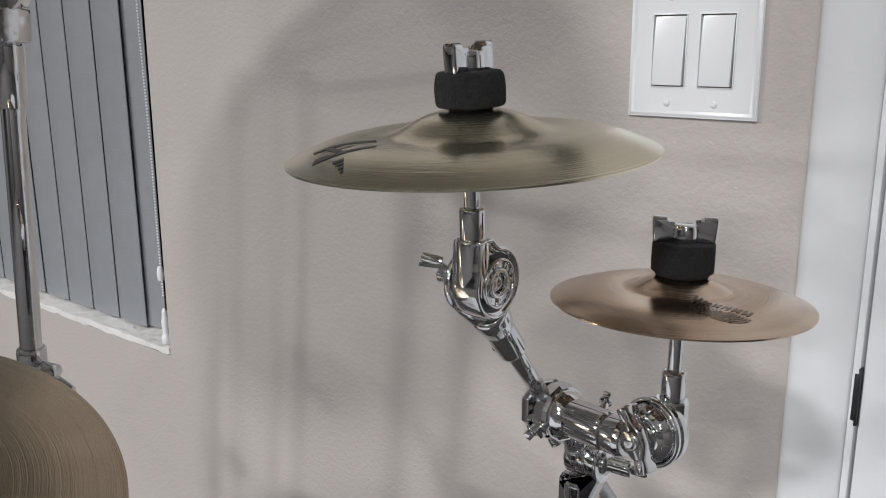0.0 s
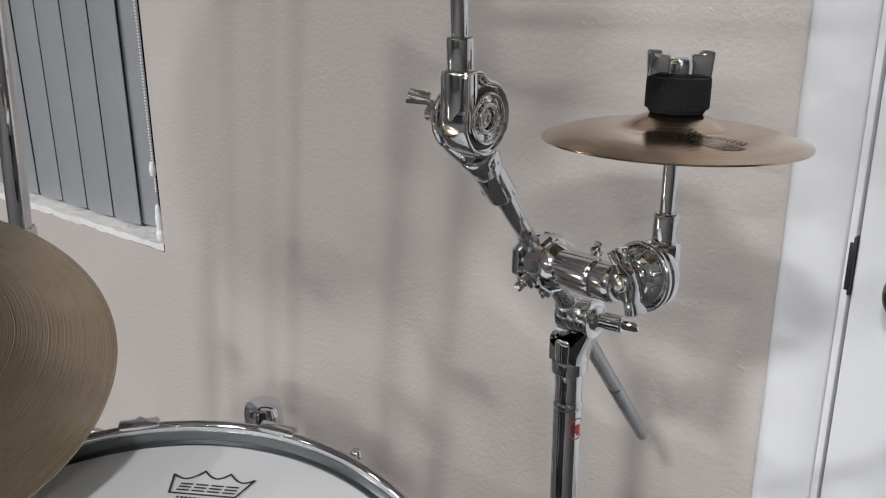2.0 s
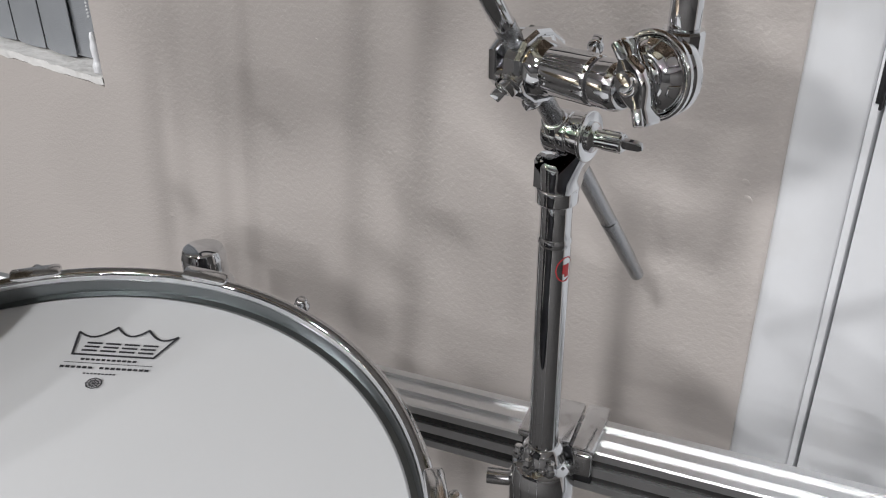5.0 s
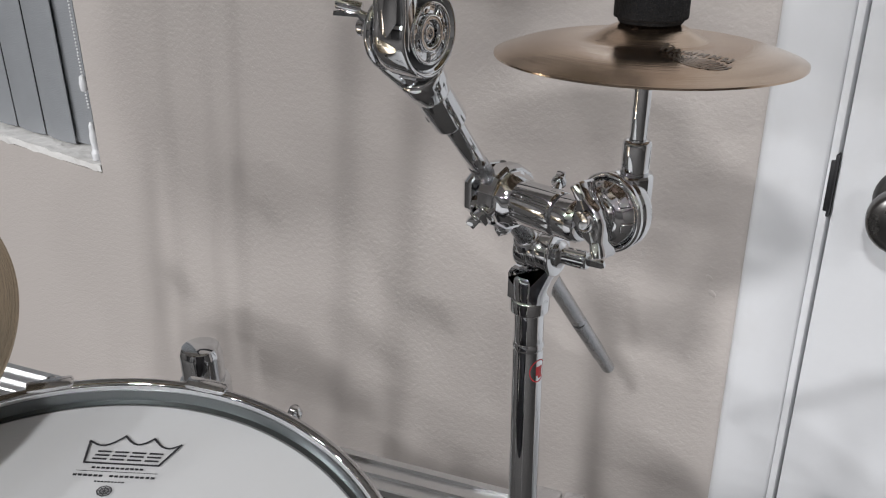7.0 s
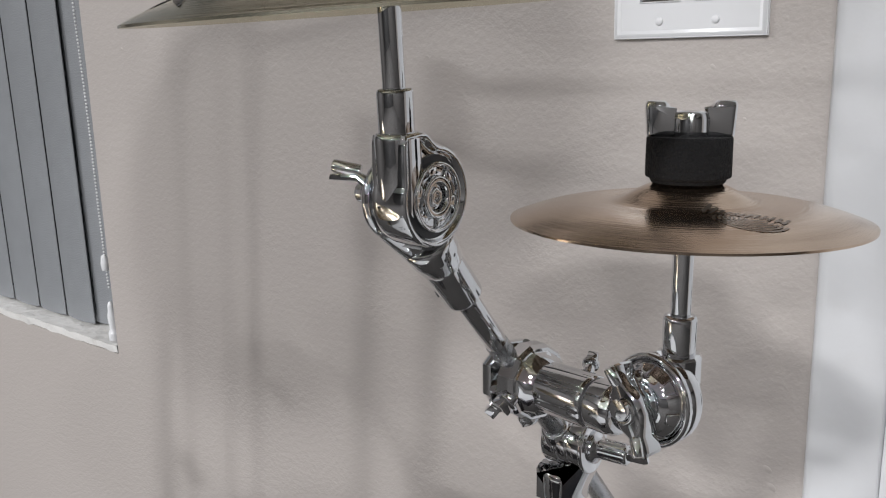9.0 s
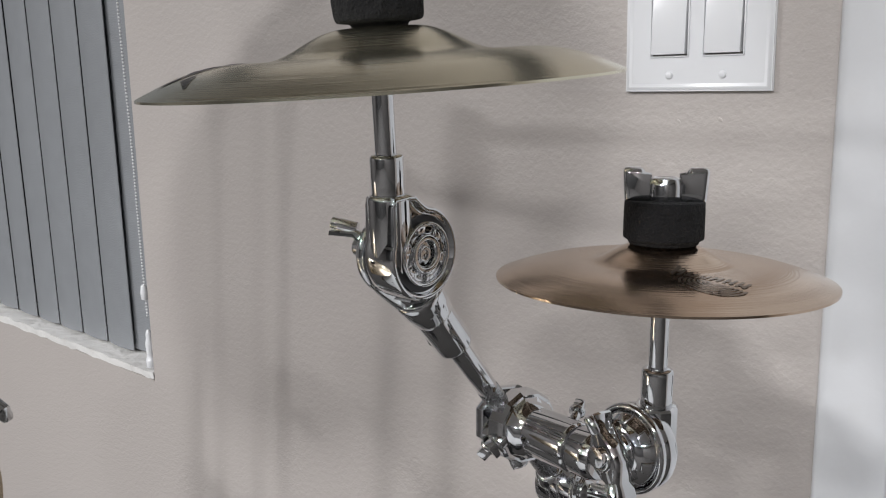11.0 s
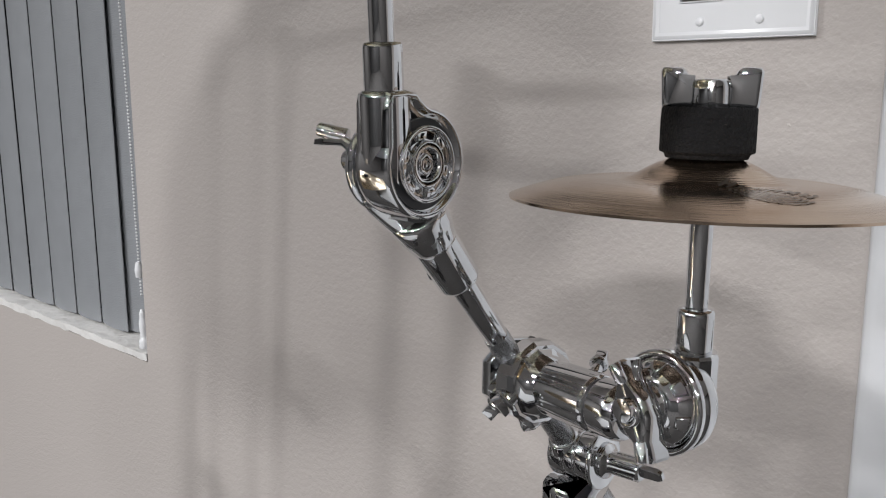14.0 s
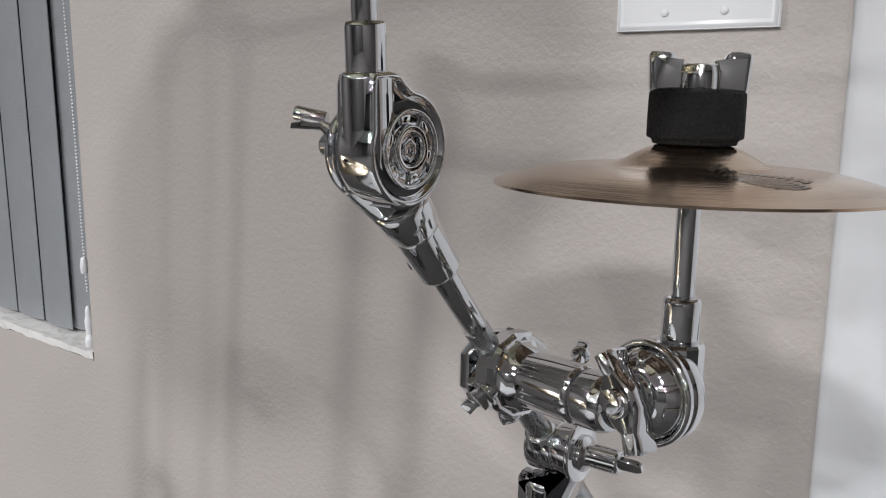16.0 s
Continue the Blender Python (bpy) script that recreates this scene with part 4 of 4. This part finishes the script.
# ---- aluminium rack rail with its clamp ----
RA = math.atan2(0.255, 1.0)
RAIL_O = Vector((-0.185, 0.5515, 0.675))
rail_m = pose(*RAIL_O, 0, 0, math.degrees(RA))
rack = thing("drum_rack", tuple(RAIL_O), "ribbed silver aluminium drum rack rail before the wall", "drum rack", "", rail_m)
S, G = 0.041, 0.0055
def rail_outline():
    def side():
        """One face from corner to corner, with two shallow slots between flat ribs; y runs inwards."""
        return [(0.0012, 0), (0.0080, 0), (0.0080, 0.0034), (0.0163, 0.0034), (0.0163, 0.0), (0.0247, 0.0), (0.0247, 0.0034), (0.0330, 0.0034), (0.0330, 0), (S - 0.0012, 0)]
    pts = []
    for k in range(4):
        for u, v in side():
            x, y = u, v
            for _ in range(k):
                x, y = S - y, x
            pts.append((x, y))
    return pts
bm = B()
prism(bm, rail_outline(), 1.02, rail_m @ Matrix(((0, 0, 1, -0.62), (1, 0, 0, 0), (0, 1, 0, 0), (0, 0, 0, 1))))
part("rail", bm, M_ALU, rack, "ribbed brushed aluminium", False)
# dark sheets on the front slot floors paint the shade between the ribs
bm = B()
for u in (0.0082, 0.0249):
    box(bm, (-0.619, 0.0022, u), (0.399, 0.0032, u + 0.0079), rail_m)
part("slot_shade_sheet", bm, M_SLOT_SHADE, rack, "dark sheets as painted shade in the slots", False)
for x in (-0.56, 0.37):
    part("leg", lathe(B(), [(0, 0), (0.02, 0), (0.02, 0.674), (0, 0.674)], pose(RAIL_O.x + x * math.cos(RA) - 0.02 * math.sin(RA), RAIL_O.y + x * math.sin(RA) + 0.02, 0), 32), M_ALU, rack)

clamp = thing("rack_clamp", (POST[0], POST[1], 0.66), "chrome hinged clamp that holds the stand tube on the rail", "clamp")
cm = rail_m @ pose(0.0, 0, 0)
bm = B()
box(bm, (-0.030, -0.004, S), (0.012, S + 0.006, S + 0.007), cm, 0.0022, 2)
part("clamp_saddle", bm, M_CHROME_WORN, clamp, "dull cast saddle")
bm = B()
box(bm, (0.014, -0.010, S), (0.032, S + 0.006, S + 0.008), cm, 0.0025, 2)
part("clamp_saddle", bm, M_CHROME_WORN, clamp)
bm = B()
box(bm, (0.016, -0.013, S - 0.016), (0.031, -0.001, S + 0.006), cm, 0.003, 3)
part("clamp_hinge", bm, M_CHROME_WORN, clamp)
part("memory_collar", lathe(B(), [(0.0098, 0.716), (0.0165, 0.716), (0.0172, 0.719), (0.0150, 0.727), (0.0120, 0.731), (0.0098, 0.731)], pz, 40, 0.0008), C, clamp)
bm = B()
lathe(bm, [(0.0098, 0.668), (0.0230, 0.668), (0.0252, 0.674), (0.0252, 0.700), (0.0225, 0.712), (0.0160, 0.716), (0.0098, 0.716)], pz, 44, 0.0015)
part("clamp_body", bm, C, clamp)
bm = B()
for a in (-150, -95, -40):
    c = Vector((POST[0] + 0.018 * math.cos(radians(a)), POST[1] + 0.018 * math.sin(radians(a)), 0.716))
    lathe(bm, [(0, 0), (0.0048, 0), (0.0048, 0.004), (0.0036, 0.005), (0.0028, 0.0095), (0, 0.010)], pose(*c), 6 if a == -95 else 16, 0.0004)
part("clamp_bolt", bm, C, clamp)
bm = B()
c = Vector((POST[0] - 0.026, POST[1] - 0.012, 0.690))
rod(bm, c + Vector((0.008, 0.004, 0)), c + Vector((-0.012, -0.006, 0.0)), 0.0062, None, 20)
part("clamp_screw", bm, M_CHROME_WORN, clamp)
bm = B()
box(bm, (-0.026, -0.0035, S - 0.030), (0.030, -0.0008, S + 0.002), cm, 0.001, 2)
part("clamp_plate", bm, M_BLACK, clamp, "black plate on the rail")

# ---- upright bracket behind the drum ----
brk = thing("tube_clamp", (-0.452, 0.452, 0.72), "chrome upright tube clamp with a wing bolt behind the drum", "tube clamp")
bmz = pose(-0.452, 0.452, 0)
BR = 0.0175
part("tube", lathe(B(), [(0, 0.690), (BR, 0.690), (BR, 0.840), (BR - 0.002, 0.847), (0, 0.849)], bmz, 40, 0.0012), C, brk)
part("clamp_band", lathe(B(), [(0, 0.792), (BR + 0.003, 0.792), (BR + 0.004, 0.795), (BR + 0.004, 0.812), (BR + 0.003, 0.816), (0, 0.816)], bmz, 40, 0.0010), C, brk)
bm = B()
box(bm, (-0.440, 0.428, 0.796), (-0.405, 0.446, 0.822), bevel=0.003)
part("clamp_ear", bm, M_CHROME_WORN, brk)
bm = B()
rod(bm, (-0.420, 0.437, 0.816), (-0.385, 0.432, 0.816), 0.0052, None, 18)
box(bm, (-0.394, 0.426, 0.804), (-0.380, 0.438, 0.832), bevel=0.004)
part("wing_bolt", bm, C, brk)
part("foot", lathe(B(), [(0, 0), (0.013, 0), (0.013, 0.69), (0, 0.69)], bmz, 24), C, brk)

# ---- the drum ----
DC, DN, DR = Vector((-0.2367, 0.1907, 0.8908)), Vector((0.138, -0.070, 0.988)).normalized(), 0.165
drum = thing("tom_drum", tuple(DC), "tom drum with a white coated head and a chrome hoop", "drum", "", axes(DC, DN, (1, 0, 0)))
dm = axes(DC, DN, (1, 0, 0))
part("head", lathe(B(), [(0, 0.0004), (DR - 0.004, 0.0), (DR + 0.0005, -0.003), (DR + 0.0005, -0.006), (0, -0.006)], dm, 128, 0.0004), M_HEAD, drum, "white coated head")
part("hoop", lathe(B(), [(DR + 0.0008, -0.006), (DR + 0.0012, 0.0110), (DR + 0.0022, 0.0130), (DR + 0.0060, 0.0136), (DR + 0.0078, 0.0122), (DR + 0.0072, 0.0080), (DR + 0.0040, 0.0040), (DR + 0.0040, -0.006), (DR + 0.0110, -0.009), (DR + 0.0110, -0.012), (DR + 0.0008, -0.012)], dm, 160, 0.0008), C, drum, "chrome triple flanged hoop")
part("flesh_ring", lathe(B(), [(DR - 0.0030, 0.0004), (DR + 0.0002, 0.0010), (DR + 0.0006, 0.0085), (DR + 0.0012, 0.0085), (DR + 0.0012, 0.0004)], dm, 160, 0), M_STEEL, drum, "grey steel ring inside the hoop")
part("shell", lathe(B(), [(0, -0.011), (DR - 0.003, -0.011), (DR - 0.003, -0.19), (0, -0.19)], dm, 96, 0.001), M_SHELL, drum)
def around(angle, r, z):
    return dm @ Vector((r * math.cos(radians(angle)), r * math.sin(radians(angle)), z))


LUGS = (145, 95, 45, -5, -55, -105, -155)
for a in LUGS + (113.5,):
    lm = dm @ pose(0, 0, 0, 0, 0, a) @ Matrix.Translation((DR + 0.0085, 0, 0))
    bm = B()
    box(bm, (-0.0068, -0.0135, -0.006), (0.0030, 0.0135, 0.0150), lm, 0.0022, 2)
    if a != 95:
        part("hoop_ear", bm, M_CHROME_WORN, drum)
    else:
        bm.free()
    if a == 113.5:
        continue
    bm = B()
    lathe(bm, [(0, 0.010), (0.0046, 0.010), (0.0046, 0.0125), (0.0036, 0.0135), (0.0036, 0.0150), (0.0026, 0.0165), (0, 0.0165)], lm @ pose(0.0060, 0, -0.005), 18, 0.0006)
    lathe(bm, [(0, -0.09), (0.003, -0.09), (0.003, 0.012), (0, 0.012)], lm @ pose(0.0060, 0, -0.005), 10, 0)
    part("tension_rod", bm, M_CHROME_WORN, drum)
    bm = B()
    box(bm, (-0.011, -0.009, -0.12), (0.006, 0.009, -0.06), lm, 0.004, 2)
    part("lug", bm, C, drum)

# printed badge on the head: a crown outline over rows of plain bars
LU = Vector((0.0490, 0.0240, 0.002))
e1 = (LU - DN * LU.dot(DN)).normalized()
e1 = (e1 * math.cos(radians(8.7)) + DN.cross(e1) * math.sin(radians(8.7))).normalized()
e2 = DN.cross(e1).normalized()
LC = Vector((-0.3061, 0.2893, 0.9115)) + e1 * 0.0012 - e2 * 0.0012
LC = LC - DN * (LC - DC).dot(DN) + DN * 0.0009
bmat = Matrix(((e1.x, e2.x, DN.x, LC.x), (e1.y, e2.y, DN.y, LC.y), (e1.z, e2.z, DN.z, LC.z), (0, 0, 0, 1)))


def stroke(bm, pts, wd):
    for (x0, y0), (x1, y1) in zip(pts, pts[1:]):
        d = Vector((x1 - x0, y1 - y0))
        d.normalize()
        nx, ny = -d.y * wd / 2, d.x * wd / 2
        ex, ey = d.x * wd * 0.3, d.y * wd * 0.3
        q = [(x0 - ex + nx, y0 - ey + ny), (x1 + ex + nx, y1 + ey + ny), (x1 + ex - nx, y1 + ey - ny), (x0 - ex - nx, y0 - ey - ny)]
        bm.faces.new([bm.verts.new(bmat @ Vector((x, y, 0))) for x, y in q])


def swag(x0, y0, x1, y1, sag, n=8):
    return [(x0 + (x1 - x0) * i / n, y0 + (y1 - y0) * i / n - sag * math.sin(math.pi * i / n)) for i in range(n + 1)]


bm = B()
crown = [(-0.0235, -0.008), (-0.0255, 0.0085)] + swag(-0.0255, 0.0085, -0.0065, 0.0135, 0.0055)[1:] + swag(-0.0065, 0.0135, 0.0105, 0.0125, 0.0058)[1:] + swag(0.0105, 0.0125, 0.0270, 0.0085, 0.0050)[1:] + [(0.0185, -0.008), (-0.0235, -0.008)]
stroke(bm, crown, 0.0013)
stroke(bm, [(-0.0255, -0.0140), (0.0195, -0.0140)], 0.0004)
part("badge_crown", bm, M_PRINT, drum, "black crown outline printed on the head", False)
bm = B()
for i in range(4):
    x = -0.0195 + 0.0098 * i
    for k in range(3):
        stroke(bm, [(x + 0.0006 * k, -0.0048 + 0.0028 * k), (x + 0.0072 + 0.0006 * k, -0.0048 + 0.0028 * k)], 0.0013)
part("badge_row", bm, M_PRINT, drum, "", False)
bm = B()
for row, (x0, x1, y, hgt, n) in enumerate(((-0.0175, 0.0120, -0.0114, 0.0014, 11), (-0.0260, 0.0200, -0.0172, 0.0015, 16), (-0.0130, 0.0040, -0.0213, 0.0009, 9))):
    st = (x1 - x0) / n
    for i in range(n):
        if row == 1 and i == 6:
            continue
        stroke(bm, [(x0 + st * i, y), (x0 + st * (i + 0.40), y)], hgt)
part("badge_text", bm, M_PRINT, drum, "", False)
bm = B()
for i in range(8):
    a = math.pi * i / 4
    stroke(bm, [(-0.0055, -0.0278), (-0.0055 + 0.0038 * math.cos(a), -0.0278 + 0.0034 * math.sin(a))], 0.0004)
    b2 = a + math.pi / 4
    for rr in (0.0024, 0.0040):
        stroke(bm, [(-0.0055 + rr * math.cos(a), -0.0278 + rr * 0.9 * math.sin(a)), (-0.0055 + rr * math.cos(b2), -0.0278 + rr * 0.9 * math.sin(b2))], 0.0006)
part("badge_wheel", bm, M_PRINT, drum, "", False)
# legs that carry the drum
for a in (30, 150, 270):
    p = around(a, DR + 0.006, -0.14)
    bm = rod(B(), (p.x, p.y, 0.0), (p.x, p.y, p.z + 0.06), 0.006, None, 16)
    part("leg", bm, C, drum)

# ---- large cymbal and the boom stand behind it ----
BC, BN = (-0.4753, 0.1620, 0.9972), Vector((0.410, -0.108, 0.906)).normalized()
big, BIGM = cymbal("crash_cymbal", BC, BN, 0.1524, 0.016, 0.040, 0.014, M_CYM_BIG, "brown bronze cymbal with fine lathe grooves, tilted over the drum")
bs = thing("cymbal_stand", (-0.475, 0.162, 0.0), "chrome straight stand under the tilted bronze cymbal", "cymbal stand")
part("post", rod(B(), (-0.488, 0.1655, 0.0), (-0.488, 0.1655, 0.965), 0.0095), C, bs)
part("stem", rod(B(), (-0.488, 0.1655, 0.955), Vector(BC) + BN * 0.05, 0.0045), C, bs)
part("felt", lathe(B(), [(0, 0), (0.017, 0.0), (0.018, 0.008), (0.016, 0.016), (0, 0.016)], axes(Vector(BC) + BN * 0.028, BN), 32, 0.002), M_FELT, bs)

PL, PT = Vector((-0.829, 0.42, 0.60)), Vector((-0.757, 0.42, 1.305))
pd = (PT - PL).normalized()
ps = thing("boom_stand", (-0.885, 0.42, 0.0), "tall chrome boom cymbal stand before the window", "cymbal stand")
at = lambda z: PL + pd * ((z - PL.z) / pd.z)
part("lower_tube", rod(B(), at(0.0), at(0.955), 0.0135), C, ps)
part("upper_tube", rod(B(), at(0.90), at(1.225), 0.0115), C, ps)
part("tube_clamp", lathe(B(), [(0, 0), (0.0155, 0), (0.0155, 0.03), (0.0135, 0.034), (0, 0.034)], axes(at(0.925), pd), 32, 0.001), C, ps)
bm = B()
p = at(0.938)
rod(bm, p + Vector((0.010, 0.0, 0)), p + Vector((0.046, 0.002, 0.003)), 0.0075, None, 16)
box(bm, (0.034, -0.006, -0.012), (0.074, 0.006, 0.006), Matrix.Translation(p) @ pose(0, 0, 0, 18, 12, 3), 0.004, 2)
box(bm, (0.030, -0.010, -0.002), (0.052, -0.004, 0.022), Matrix.Translation(p) @ pose(0, 0, 0, 0, 12, 3), 0.0035, 2)
part("wing_screw", bm, M_CHROME_WORN, ps)
part("tube_sleeve", lathe(B(), [(0, 0), (0.0150, 0), (0.0150, 0.060), (0.0135, 0.064), (0, 0.064)], axes(at(1.215), pd), 32, 0.001), C, ps)
bm = B()
box(bm, (-0.016, -0.016, 0.0), (0.020, 0.016, 0.034), axes(at(1.278), pd, (1, 0, 0)), 0.004, 2)
part("joint", bm, M_CHROME_WORN, ps)
part("joint_disc", lathe(B(), [(0, -0.016), (0.020, -0.016), (0.022, -0.012), (0.022, 0.012), (0.020, 0.016), (0, 0.016)], axes(at(1.325), (0.7, -0.7, 0)), 36, 0.001), C, ps)
CRC, CRN = Vector((-0.355, 0.100, 1.537)), Vector((0.0, -0.295, 0.955)).normalized()
TILT = CRC + Vector((-0.02, 0.04, -0.085))
part("boom", rod(B(), at(1.325), TILT, 0.0070), C, ps)
part("tilter", lathe(B(), [(0, -0.012), (0.016, -0.012), (0.018, -0.008), (0.018, 0.008), (0.016, 0.012), (0, 0.012)], axes(TILT, (0.7, 0.7, 0)), 32, 0.001), C, ps)
part("stem", rod(B(), TILT, CRC + CRN * 0.075, 0.0045), C, ps)
part("felt", lathe(B(), [(0, 0), (0.019, 0), (0.020, 0.010), (0.018, 0.020), (0, 0.020)], axes(CRC + CRN * 0.046, CRN), 32, 0.002), M_FELT, ps)
cymbal("crash_cymbal", CRC, CRN, 0.232, 0.024, 0.065, 0.020, M_CYM_BIG, "large bronze crash cymbal on the boom stand, shading the wall")

# trim rings round the unseen ceiling lamps, the added fill lamps too
for x, y, _ in LAMPS:
    t = thing("unseen_ceiling_light", (x, y, H), "unseen round white recessed ceiling light, some added as fill", "ceiling light", "ceiling lights")
    part("trim_ring", lathe(B(), [(0.105, 0), (0.130, 0), (0.130, -0.006), (0.108, -0.010), (0.105, -0.006)], pose(x, y, H - 0.0005), 40, 0.001), M_PLATE, t)
